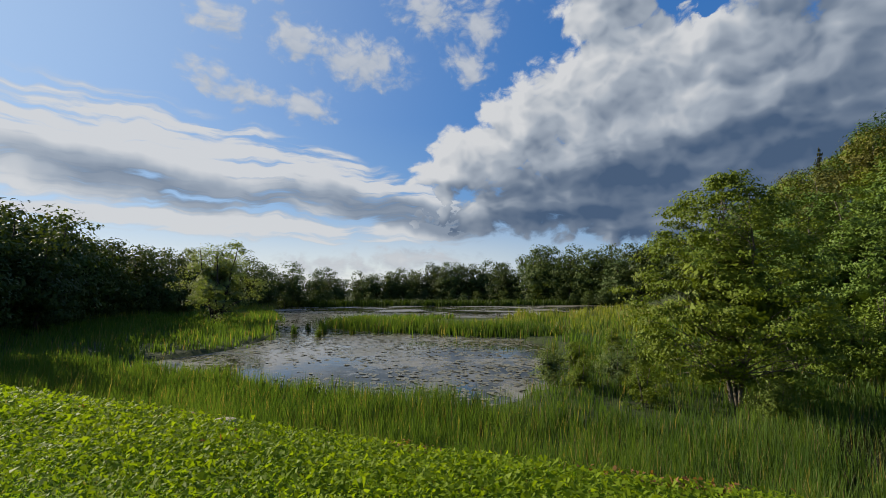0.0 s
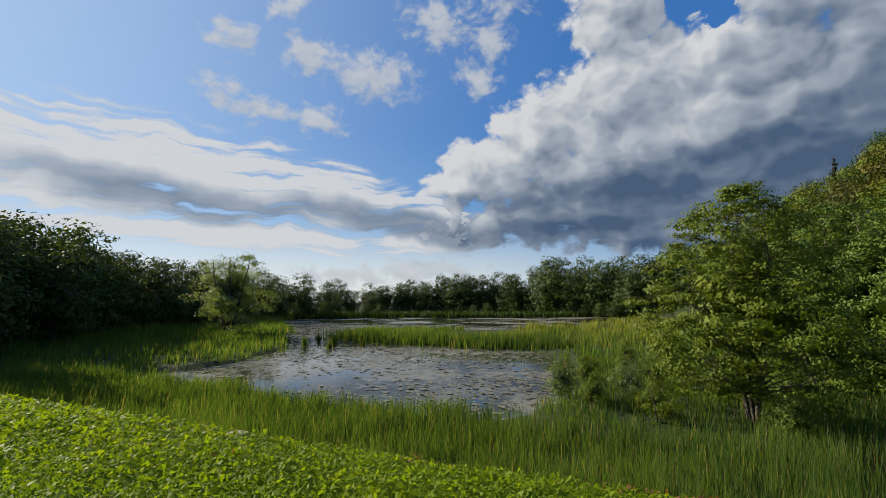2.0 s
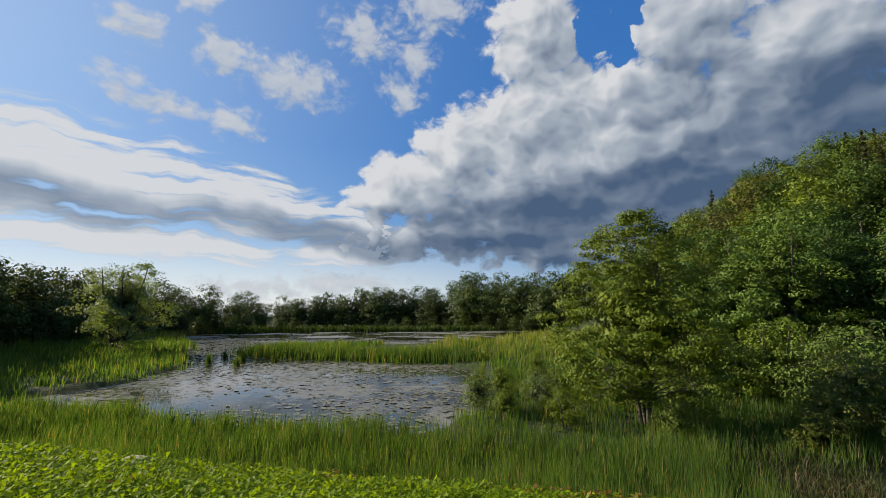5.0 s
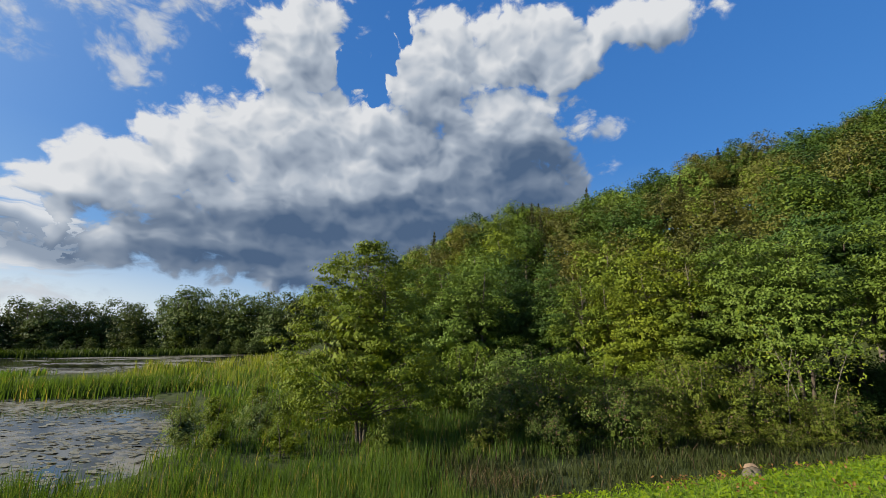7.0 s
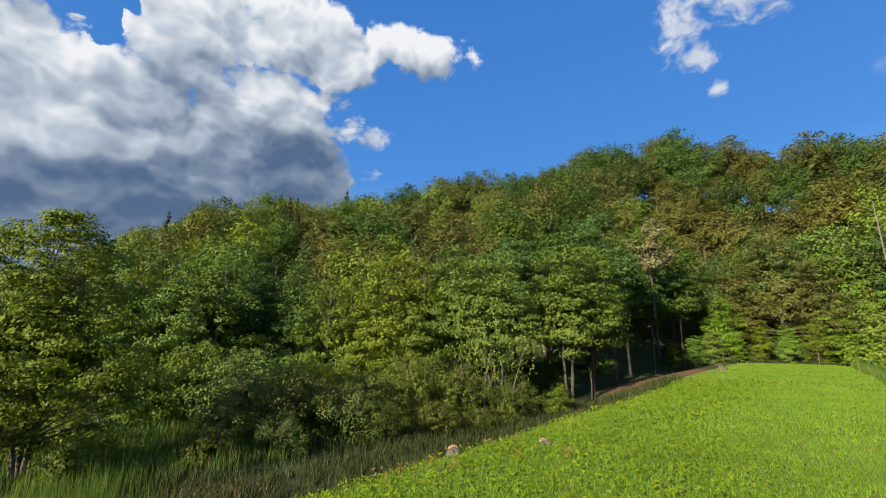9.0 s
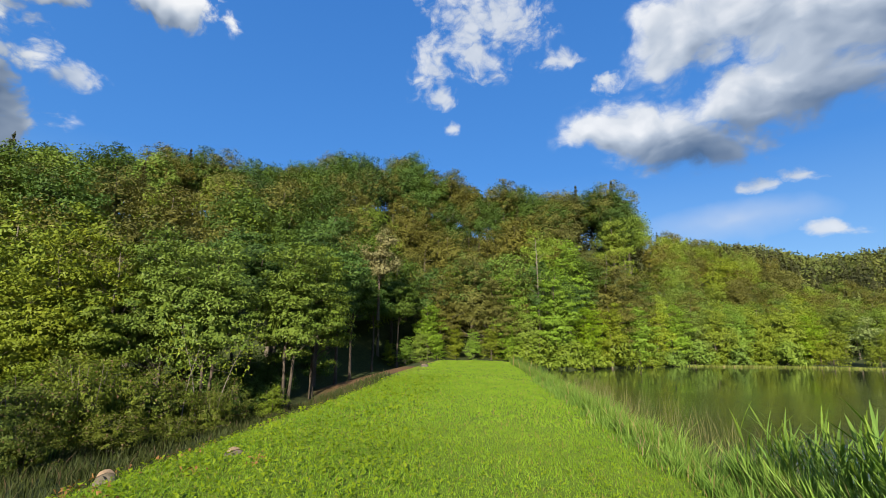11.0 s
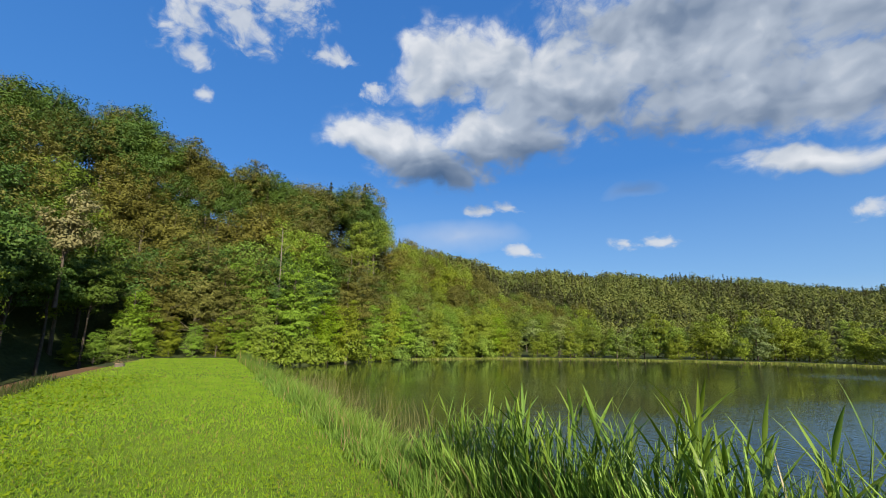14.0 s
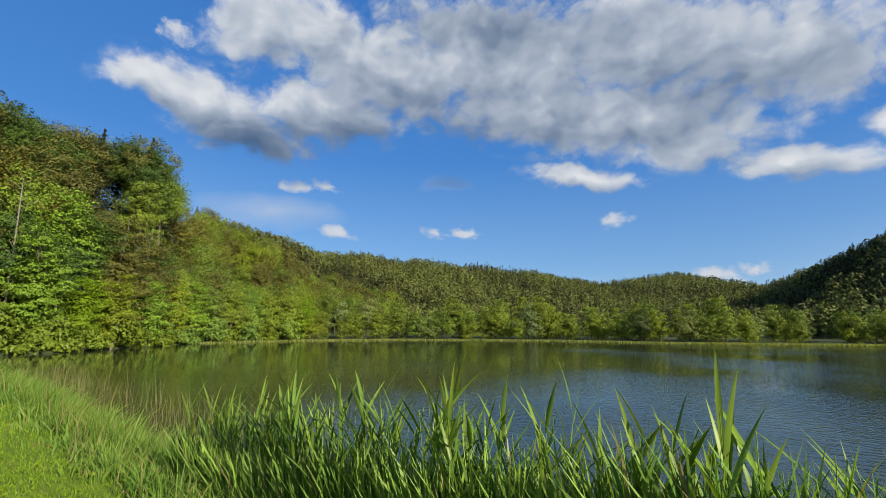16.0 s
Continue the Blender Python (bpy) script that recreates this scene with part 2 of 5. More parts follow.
def finish(m, k, shader, bump=None):
    out = k.add("ShaderNodeOutputMaterial")
    m.node_tree.links.new(shader, out.inputs[0])
    return m


def leaf_material(name, a, b, through=0.30, gloss=0.55, tint=0.5, dry=None, patch_scale=0.9):
    """Foliage: two greens mixed leaf by leaf and plant by plant, lit from behind as well."""
    m, k = material(name)
    island = k.add("ShaderNodeNewGeometry").outputs["Random Per Island"]
    plant = k.add("ShaderNodeObjectInfo").outputs["Random"]
    pos = k.add("ShaderNodeTexCoord").outputs["Object"]
    patch = k.noise(pos, patch_scale, 3.0)
    f = k.math("ADD", k.math("MULTIPLY", island, 0.4), k.math("MULTIPLY", k.ramp(patch, 0.3, 0.7), 0.6))
    col = k.mix(f, a, b)
    hsv = k.add("ShaderNodeHueSaturation", {"Color": col, "Hue": k.ramp(plant, 0, 1, 0.5 - 0.03 * tint, 0.5 + 0.03 * tint, smooth=False),
                                            "Saturation": k.ramp(plant, 0, 1, 1.06, 0.94, smooth=False), "Value": k.ramp(k.math("FRACT", k.math("MULTIPLY", plant, 7.3)), 0, 1, 1 - 0.5 * tint, 1 + 0.5 * tint, smooth=False)})
    col = hsv.outputs[0]
    if dry is not None:
        col = k.mix(k.math("GREATER_THAN", k.math("FRACT", k.math("MULTIPLY", island, 17.0)), 0.93), col, dry)
    back = k.mix(1.0, col, (1.30, 1.25, 0.40), "MULTIPLY")
    dif = k.add("ShaderNodeBsdfPrincipled", {"Base Color": col, "Roughness": gloss, "Specular IOR Level": 0.12})
    tra = k.add("ShaderNodeBsdfTranslucent", {"Color": back})
    mix = k.add("ShaderNodeMixShader", {0: through, 1: dif.outputs[0], 2: tra.outputs[0]})
    return finish(m, k, mix.outputs[0])


def rough_material(name, a, b, scale, rough=0.9, bump=0.4, c=None, fine=None):
    m, k = material(name)
    pos = k.add("ShaderNodeTexCoord").outputs["Object"]
    n1 = k.noise(pos, scale, 6.0, 0.62)
    n2 = k.noise(pos, (fine or scale * 9), 3.0, 0.6)
    col = k.mix(k.ramp(n1, 0.3, 0.7), a, b)
    if c is not None:
        col = k.mix(k.ramp(k.noise(pos, scale * 2.7, 4.0), 0.55, 0.72), col, c)
    col = k.mix(k.ramp(n2, 0.25, 0.75, 0.0, 0.35), col, tuple(v * 0.45 for v in a))
    bp = k.add("ShaderNodeBump", {"Height": k.math("ADD", n1, k.math("MULTIPLY", n2, 0.4)), "Strength": bump, "Distance": 0.05})
    sh = k.add("ShaderNodeBsdfPrincipled", {"Base Color": col, "Roughness": rough, "Normal": bp.outputs[0], "Specular IOR Level": 0.25})
    return finish(m, k, sh.outputs[0])


def water_material(name, deep, ripple, streaky, scum=0.0):
    m, k = material(name)
    pos = k.add("ShaderNodeTexCoord").outputs["Object"]
    v = k.add("ShaderNodeVectorMath", {0: pos, 1: streaky}, operation="MULTIPLY").outputs[0]
    n = k.noise(v, 1.6, 3.0, 0.5, 0.6)
    n2 = k.noise(pos, 0.05, 2.0)
    calm = k.ramp(k.math("ADD", n2, k.math("MULTIPLY", k.add("ShaderNodeSeparateXYZ", {0: pos}).outputs[0], -0.006)), 0.30, 0.60, 0.12, 1.0)
    bp = k.add("ShaderNodeBump", {"Height": n, "Strength": k.math("MULTIPLY", calm, ripple), "Distance": 0.06})
    col = k.mix(k.ramp(k.noise(pos, 0.12, 4.0), 0.35, 0.65), deep, tuple(x * 1.6 for x in deep))
    film = k.math("MULTIPLY", k.ramp(k.math("ADD", k.noise(pos, 0.10, 4.0), k.math("MULTIPLY", k.noise(pos, 1.4, 5.0, 0.65), 0.5)), 0.70, 0.86), scum)
    col = k.mix(film, col, (0.20, 0.19, 0.155))
    sh = k.add("ShaderNodeBsdfPrincipled", {"Base Color": col, "Roughness": k.ramp(film, 0, 1, 0.05, 0.45), "IOR": 1.33, "Normal": bp.outputs[0], "Specular IOR Level": 0.5})
    return finish(m, k, sh.outputs[0])


def ground_material():
    """Lawn on the dam, mud and litter in the marsh, leaf mould on the hill, by height and place."""
    m, k = material("ground_soil")
    pos = k.add("ShaderNodeTexCoord").outputs["Object"]
    xyz = k.add("ShaderNodeSeparateXYZ", {0: pos}).outputs
    n1, n2, n3 = k.noise(pos, 0.35, 5.0), k.noise(pos, 3.0, 5.0, 0.65), k.noise(pos, 45.0, 3.0, 0.7)
    lawn = k.mix(k.ramp(n1, 0.35, 0.65), (0.098, 0.165, 0.012), (0.135, 0.20, 0.016))
    lawn = k.mix(k.ramp(n2, 0.35, 0.75), lawn, (0.09, 0.135, 0.012))
    lawn = k.mix(k.ramp(n3, 0.45, 0.75, 0.0, 0.6), lawn, (0.035, 0.06, 0.010))
    soil = k.mix(k.ramp(n2, 0.3, 0.7), (0.024, 0.036, 0.012), (0.042, 0.055, 0.018))
    # lawn stops at the crest; dark soil beyond stands in for shadow there
    band = k.math("MULTIPLY", k.ramp(k.math("ADD", xyz[1], k.math("MULTIPLY", n2, 0.8)), -3.3, -2.9), k.ramp(k.math("ADD", xyz[1], k.math("MULTIPLY", n2, 1.2)), 5.9, 5.2))
    flat = k.math("MULTIPLY", band, k.ramp(k.math("ADD", xyz[0], k.math("MULTIPLY", n1, 6.0)), 58.0, 53.0))
    col = k.mix(flat, soil, lawn)
    # bare earth where the bank has slipped, near the end of the dam
    off = k.add("ShaderNodeVectorMath", {0: pos, 1: (34.0, 7.8, 0.0)}, operation="SUBTRACT").outputs[0]
    off = k.add("ShaderNodeVectorMath", {0: off, 1: (1.0, 1.6, 0.0)}, operation="MULTIPLY").outputs[0]
    far = k.add("ShaderNodeVectorMath", {0: off}, operation="LENGTH").outputs["Value"]
    bare = k.ramp(k.math("ADD", far, k.math("MULTIPLY", n2, 5.0)), 10.0, 6.5)
    col = k.mix(bare, col, (0.12, 0.072, 0.036))
    bp = k.add("ShaderNodeBump", {"Height": k.math("ADD", n2, k.math("MULTIPLY", n3, 0.7)), "Strength": 0.7, "Distance": 0.05})
    sh = k.add("ShaderNodeBsdfPrincipled", {"Base Color": col, "Roughness": 0.95, "Normal": bp.outputs[0], "Specular IOR Level": 0.15})
    return finish(m, k, sh.outputs[0])


M_GROUND = ground_material()
M_LAKE = water_material("lake_water", (0.017, 0.024, 0.011), 0.38, (1.6, 3.4, 1.0))
M_POND = water_material("pond_water", (0.018, 0.019, 0.013), 0.08, (1.0, 1.0, 1.0), 0.8)
M_BARK = rough_material("grey_brown_bark", (0.080, 0.068, 0.054), (0.130, 0.112, 0.090), 3.0, bump=0.8)
M_BARK_DARK = rough_material("dark_bark", (0.045, 0.036, 0.028), (0.085, 0.07, 0.055), 3.0, bump=0.8)
M_BARK_SNAG = rough_material("weathered_grey_wood", (0.11, 0.10, 0.082), (0.17, 0.155, 0.125), 3.0, bump=0.5)
M_LEAF = leaf_material("fresh_green_leaves", (0.066, 0.112, 0.013), (0.118, 0.166, 0.021), through=0.14, tint=0.55)
M_LEAF_YELLOW = leaf_material("yellow_green_leaves", (0.090, 0.136, 0.015), (0.144, 0.186, 0.024), through=0.16, tint=0.45)
M_LEAF_BRIGHT = leaf_material("bright_maple_leaves", (0.084, 0.156, 0.012), (0.135, 0.212, 0.020), through=0.18, tint=0.25)
M_LEAF_STAND = leaf_material("shaded_alder_leaves", (0.062, 0.104, 0.013), (0.108, 0.150, 0.020), through=0.16, tint=0.3)
# also carries painted shade: hollow trees, edge gaps and undergrowth
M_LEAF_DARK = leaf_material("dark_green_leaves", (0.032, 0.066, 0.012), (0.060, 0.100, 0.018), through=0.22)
M_LEAF_BROWN = leaf_material("brownish_beech_leaves", (0.070, 0.074, 0.014), (0.102, 0.100, 0.021), through=0.12, tint=0.4)
M_LEAF_ALDER = leaf_material("alder_leaves", (0.078, 0.118, 0.013), (0.128, 0.163, 0.021), through=0.26, tint=0.15)
M_LEAF_SILVER = leaf_material("grey_green_willow_leaves", (0.12, 0.165, 0.055), (0.17, 0.21, 0.08), through=0.35)
M_LEAF_PALE = leaf_material("pale_dry_leaves", (0.150, 0.150, 0.070), (0.215, 0.205, 0.100), through=0.25)
M_NEEDLE = leaf_material("spruce_needles", (0.034, 0.042, 0.014), (0.058, 0.062, 0.02), through=0.15)
M_FAR_LEAF = leaf_material("far_wood_leaves", (0.046, 0.072, 0.018), (0.078, 0.104, 0.027), through=0.22)
M_REED = leaf_material("reed_blades", (0.038, 0.074, 0.014), (0.098, 0.146, 0.026), patch_scale=0.32, through=0.5, gloss=0.35, dry=(0.22, 0.18, 0.08))
M_REED_PALE = leaf_material("pale_reed_blades", (0.098, 0.138, 0.032), (0.160, 0.190, 0.052), through=0.45, gloss=0.4, dry=(0.26, 0.21, 0.11))
M_LAWN = leaf_material("lawn_blades", (0.112, 0.198, 0.012), (0.178, 0.274, 0.018), through=0.5, gloss=0.6, dry=(0.24, 0.20, 0.07))
M_WEED = leaf_material("broad_weed_leaves", (0.118, 0.190, 0.012), (0.190, 0.270, 0.017), through=0.5, gloss=0.6)
M_FAR_SPRUCE = leaf_material("far_spruce_needles", (0.020, 0.026, 0.010), (0.046, 0.046, 0.017), through=0.05, patch_scale=0.14)
M_HILL_LEAF = leaf_material("far_hill_leaves", (0.042, 0.060, 0.014), (0.102, 0.112, 0.026), through=0.1, patch_scale=0.14)
M_REED_TALL = leaf_material("tall_reed_blades", (0.064, 0.132, 0.022), (0.192, 0.280, 0.048), through=0.32, gloss=0.36, dry=(0.22, 0.19, 0.09))
M_DRY = leaf_material("dry_brown_stalks", (0.14, 0.10, 0.055), (0.23, 0.17, 0.09), through=0.2)
# marsh grass below the dam: its shade is put into the dark green
M_MARSH_SHADED = leaf_material("shade_darkened_marsh_blades", (0.020, 0.032, 0.009), (0.038, 0.050, 0.015), through=0.18, dry=(0.07, 0.05, 0.03))
M_RUSH = leaf_material("rush_stalks", (0.075, 0.090, 0.03), (0.13, 0.125, 0.055), through=0.2)
M_BANK = leaf_material("bank_grass_blades", (0.072, 0.130, 0.015), (0.158, 0.228, 0.030), through=0.40, gloss=0.5, dry=(0.22, 0.18, 0.08))
M_SHRUB = leaf_material("dusty_shrub_leaves", (0.052, 0.080, 0.012), (0.090, 0.116, 0.019), through=0.22, dry=(0.13, 0.09, 0.05))
M_RUST = leaf_material("red_brown_leaves", (0.14, 0.085, 0.035), (0.2, 0.12, 0.05), through=0.3)
M_PAD = rough_material("lily_pad", (0.12, 0.11, 0.06), (0.18, 0.165, 0.10), 2.0, rough=0.28, bump=0.1)
M_STONE = rough_material("pale_stone", (0.32, 0.27, 0.20), (0.42, 0.37, 0.28), 6.0)
M_CUT = rough_material("cut_wood", (0.24, 0.165, 0.10), (0.33, 0.24, 0.15), 9.0, bump=0.3)


# ---- mesh helpers ----
rng = np.random.default_rng(7)


def mesh_of(name, verts, faces, mat, smooth=False):
    """A mesh from arrays: verts n x 3, faces m x 3 or m x 4 (or a list of such arrays)."""
    me = bpy.data.meshes.new(name)
    verts = np.asarray(verts, dtype=np.float32)
    groups = faces if isinstance(faces, list) else [faces]
    groups = [np.asarray(g, dtype=np.int32) for g in groups if len(g)]
    loops = np.concatenate([g.ravel() for g in groups])
    sizes = np.concatenate([np.full(len(g), g.shape[1], dtype=np.int32) for g in groups])
    starts = np.concatenate([[0], np.cumsum(sizes)[:-1]]).astype(np.int32)
    me.vertices.add(len(verts))
    me.vertices.foreach_set("co", verts.ravel())
    me.loops.add(len(loops))
    me.loops.foreach_set("vertex_index", loops)
    me.polygons.add(len(sizes))
    me.polygons.foreach_set("loop_start", starts)
    if smooth:
        me.polygons.foreach_set("use_smooth", np.ones(len(sizes), dtype=bool))
    me.update(calc_edges=True)
    me.materials.append(mat)
    return me


def part(name, geo, mat, parent=None, label="", smooth=False):
    ob = new(name, mesh_of(name, geo[0], geo[1], mat, smooth))
    if parent is not None:
        ob.parent = parent
    return tagged(ob, label)


def thing(name, label, category, group=""):
    return tagged(new(name), label, category, group)


def join(geos):
    vs, f3, f4, n = [], [], [], 0
    for v, f in geos:
        vs.append(np.asarray(v))
        for g in (f if isinstance(f, list) else [f]):
            g = np.asarray(g)
            if len(g):
                (f3 if g.shape[1] == 3 else f4).append(g + n)
        n += len(v)
    return np.concatenate(vs), [np.concatenate(f) for f in (f3, f4) if f]


def tube(points, radii, sides=6, cap=True):
    """A tapered tube along a line of points."""
    P, R = np.asarray(points, float), np.asarray(radii, float)
    d = np.gradient(P, axis=0)
    d /= np.linalg.norm(d, axis=1)[:, None] + 1e-9
    ref = np.where(np.abs(d[:, 2:3]) > 0.9, [[1.0, 0, 0]], [[0, 0, 1.0]])
    a = np.cross(d, ref)
    a /= np.linalg.norm(a, axis=1)[:, None] + 1e-9
    b = np.cross(d, a)
    th = np.linspace(0, 2 * np.pi, sides, endpoint=False)
    ring = P[:, None] + R[:, None, None] * (np.cos(th)[None, :, None] * a[:, None] + np.sin(th)[None, :, None] * b[:, None])
    n = len(P)
    i, j = np.meshgrid(np.arange(n - 1), np.arange(sides), indexing="ij")
    q = np.stack([i * sides + j, i * sides + (j + 1) % sides, (i + 1) * sides + (j + 1) % sides, (i + 1) * sides + j], -1).reshape(-1, 4)
    V = ring.reshape(-1, 3)
    if cap:
        V = np.vstack([V, P[-1:]])
        j = np.arange(sides)
        tri = np.stack([(n - 1) * sides + j, (n - 1) * sides + (j + 1) % sides, np.full(sides, n * sides)], 1)
        return V, [q, tri]
    return V, q


def leaves(centres, normals, length, width, r, droop=0.0, tri=False):
    """One folded, pointed leaf (a quad) at each centre, facing along its normal."""
    n = len(centres)
    N = normals / (np.linalg.norm(normals, axis=1)[:, None] + 1e-9)
    t = np.cross(N, r.normal(size=(n, 3)))
    t /= np.linalg.norm(t, axis=1)[:, None] + 1e-9
    s = np.cross(N, t)
    L = (length * r.uniform(0.6, 1.3, n))[:, None]
    W = (width * r.uniform(0.6, 1.3, n))[:, None]
    if tri:
        V = np.stack([centres - t * L * 0.5 - s * W * 0.55, centres - t * L * 0.4 + s * W * 0.55, centres + t * L * 0.6 - np.array([0, 0, 1.0]) * L * droop], 1).reshape(-1, 3)
        return V, np.arange(3 * n).reshape(-1, 3)
    fold = N * W * r.uniform(-0.25, 0.35, n)[:, None]
    V = np.stack([centres - t * L * 0.5, centres + s * W * 0.5 + fold, centres + t * L * 0.5 - np.array([0, 0, 1.0]) * L * droop, centres - s * W * 0.5 + fold], 1).reshape(-1, 3)
    return V, np.arange(4 * n).reshape(-1, 4)


def blades(base, height, width, lean, r, segments=2, bend=0.35):
    """Upright grass-like blades: a tapering strip of that many segments from each base point."""
    n = len(base)
    th = r.uniform(0, 2 * np.pi, n)
    side = np.stack([np.cos(th), np.sin(th), np.zeros(n)], 1)
    ph = r.uniform(0, 2 * np.pi, n)
    away = np.stack([np.cos(ph), np.sin(ph), np.zeros(n)], 1) * (r.uniform(0.05, 1.0, n) * bend)[:, None] + np.asarray(lean)
    h = np.asarray(height) * np.ones(n)
    w = np.asarray(width) * np.ones(n)
    rows = []
    for i in range(segments + 1):
        f = i / segments
        c = base + np.array([0, 0, 1.0]) * (h * f * (1 - 0.18 * f * bend))[:, None] + away * (h * f * f)[:, None]
        if i == segments:
            rows.append(c[:, None])
        else:
            ww = (w * (1 - 0.55 * f))[:, None] * 0.5
            rows.append(np.stack([c - side * ww, c + side * ww], 1))
    V = np.concatenate(rows, 1)
    m = V.shape[1]
    off = (np.arange(n) * m)[:, None]
    quads = [np.concatenate([off + 2 * i, off + 2 * i + 1, off + 2 * i + 3, off + 2 * i + 2], 1) for i in range(segments - 1)]
    tri = np.concatenate([off + 2 * (segments - 1), off + 2 * (segments - 1) + 1, off + 2 * segments], 1)
    return V.reshape(-1, 3), ([np.concatenate(quads)] if quads else []) + [tri]


# ---- the lie of the land ----
WATER_LOW, WATER_LAKE = -2.5, -0.8
U_KEYS = [-5, 8, 17, 24, 40, 55, 68, 74, 80, 88, 100, 107, 111, 118, 125, 135, 150, 160, 168, 176, 181, 187, 205]
FOOT = [130, 75, 42, 36, 34, 33, 33, 44, 54, 58, 58, 70, 86, 108, 128, 142, 155, 160, 160, 160, 150, 150, 150]
RIDGE = [230, 140, 112, 100, 95, 92, 92, 92, 92, 90, 88, 86, 150, 190, 220, 250, 300, 380, 420, 420, 260, 240, 240]
SKYLINE = [1, 5, 11.4, 14.6, 18.3, 21.2, 23, 23.5, 23.4, 21, 18, 17, 12.3, 10.9, 9.2, 8.1, 6.8, 5.0, 5.9, 4.2, 6.0, 9.2, 10]
TREE_TALL = [10, 10, 11, 11, 11, 11, 11, 11, 11, 11, 11, 11, 12, 12, 12, 12, 12, 12, 12, 12, 12, 12, 12]
SHORE_U = [88, 95, 101, 108, 113, 123, 134, 145, 155, 167, 177, 184, 200, 230, 260]
SHORE_D = [51, 53, 56, 67, 79, 91, 97, 99, 99, 95, 102, 109, 115, 120, 130]
DAM_Y = [-8, -6, -4.6, -3.5, -2.9, -1.5, 0.8, 3.5, 4.6, 5.3, 7.5, 10, 14]
DAM_Z = [-1.9, -1.7, -1.3, -0.5, -0.08, 0, 0.02, -0.02, -0.12, -0.55, -1.95, -2.35, -2.40]
# water of the lower pond, as an outline
POND = [(-4.0, 15.2), (-9, 14.6), (-15, 15.8), (-24, 16.2), (-25, 19), (-24.5, 23.4), (-28, 31.5), (-36, 40), (-44, 50), (-78, 84), (-95, 96), (-68, 103),
        (-47, 112), (-22, 130), (-2, 138), (2, 120), (-8, 75), (-22, 62), (-34, 55), (-31, 46), (-26, 42.5), (-19, 41), (-12, 41), (-8, 38), (-4, 32), (-2.2, 29), (-2.4, 22)]


def inside(x, y, poly):
    hit = np.zeros(np.shape(x), bool)
    for (x0, y0), (x1, y1) in zip(poly, poly[1:] + poly[:1]):
        cross = ((y0 > y) != (y1 > y)) & (x < (x1 - x0) * (y - y0) / (y1 - y0 + 1e-12) + x0)
        hit ^= cross
    return hit


def smooth01(v):
    v = np.clip(v, 0, 1)
    return v * v * (3 - 2 * v)


def bearing(x, y):
    u = np.degrees(np.arctan2(x, y))
    return np.where(u < -100, u + 360, u)


def wave(x, y, s, seed=0.0):
    return (np.sin(x * s + 1.3 + seed) * np.cos(y * s * 1.17 + seed) + 0.5 * np.sin(x * s * 2.3 - y * s * 1.9 + seed) + 0.25 * np.cos(x * s * 4.7 + y * s * 5.1)) / 1.75


def land(x, y):
    """Height of the ground."""
    x, y = np.asarray(x, float), np.asarray(y, float)
    d, u = np.hypot(x, y), bearing(x, y)
    # the dam widens where it meets the hill
    yy = np.where(y > 3, 3 + (y - 3) / (1 + 1.3 * smooth01((x - 20) / 14)), y)
    z = np.interp(yy, DAM_Y, DAM_Z) + 0.025 * wave(x, y, 1.1) * (np.abs(y) < 5)
    low = -2.32 + 0.10 * wave(x, y, 0.5)
    z = np.where(yy > 14, low, z)
    z = np.where((y > 12) & inside(x, y, POND), -3.0, z)
    shore = np.interp(u, SHORE_U, SHORE_D)
    lake = (y < -6) & (d < shore)
    z = np.where(y < -6, np.where(lake, -1.9, -0.55 + 0.12 * wave(x, y, 0.4)), z)
    foot, ridge = np.interp(u, U_KEYS, FOOT), np.interp(u, U_KEYS, RIDGE)
    top = 1.6 + np.tan(np.radians(np.interp(u, U_KEYS, SKYLINE))) * ridge - np.interp(u, [0, 30, 45, 66, 86, 92, 108, 112, 124, 136], [1.10, 1.06, 1.28, 1.34, 1.16, 1.08, 0.9, 0.85, 0.8, 0.58]) * np.interp(u, U_KEYS, TREE_TALL)
    top = np.maximum(top, -1.5)
    rise = smooth01((d - foot + 2) / (ridge - foot)) * np.where((u > -5) & (u < 210), 1, 0)
    after = np.clip((d - ridge) / 400, 0, 1)
    z = np.where(lake, z, z * (1 - rise) + top * rise * (1 - after) + 0.8 * wave(x, y, 0.12) * rise)
    return z


def axis(*spans):
    return np.unique(np.round(np.concatenate([np.arange(a, b + 1e-6, s) for a, b, s in spans]), 3))


gx = axis((-4000, -500, 500), (-500, -120, 38), (-120, -30, 6), (-30, 60, 1.0), (60, 130, 3.5), (130, 500, 18), (500, 4000, 500))
gy = axis((-4000, -500, 500), (-500, -130, 18), (-130, -9, 4), (-9, 15, 0.3), (15, 60, 1.5), (60, 150, 4.5), (150, 500, 20), (500, 4000, 500))
XX, YY = np.meshgrid(gx, gy, indexing="xy")
ii, jj = np.meshgrid(np.arange(len(gy) - 1), np.arange(len(gx) - 1), indexing="ij")
nx = len(gx)
quads = np.stack([ii * nx + jj, ii * nx + jj + 1, (ii + 1) * nx + jj + 1, (ii + 1) * nx + jj], -1).reshape(-1, 4)
ground = part("ground", (np.stack([XX, YY, land(XX, YY)], -1).reshape(-1, 3), quads), M_GROUND, smooth=True)
tagged(ground, "grassy earth dam, marsh and wooded hillside ground", "ground", kind="structure")


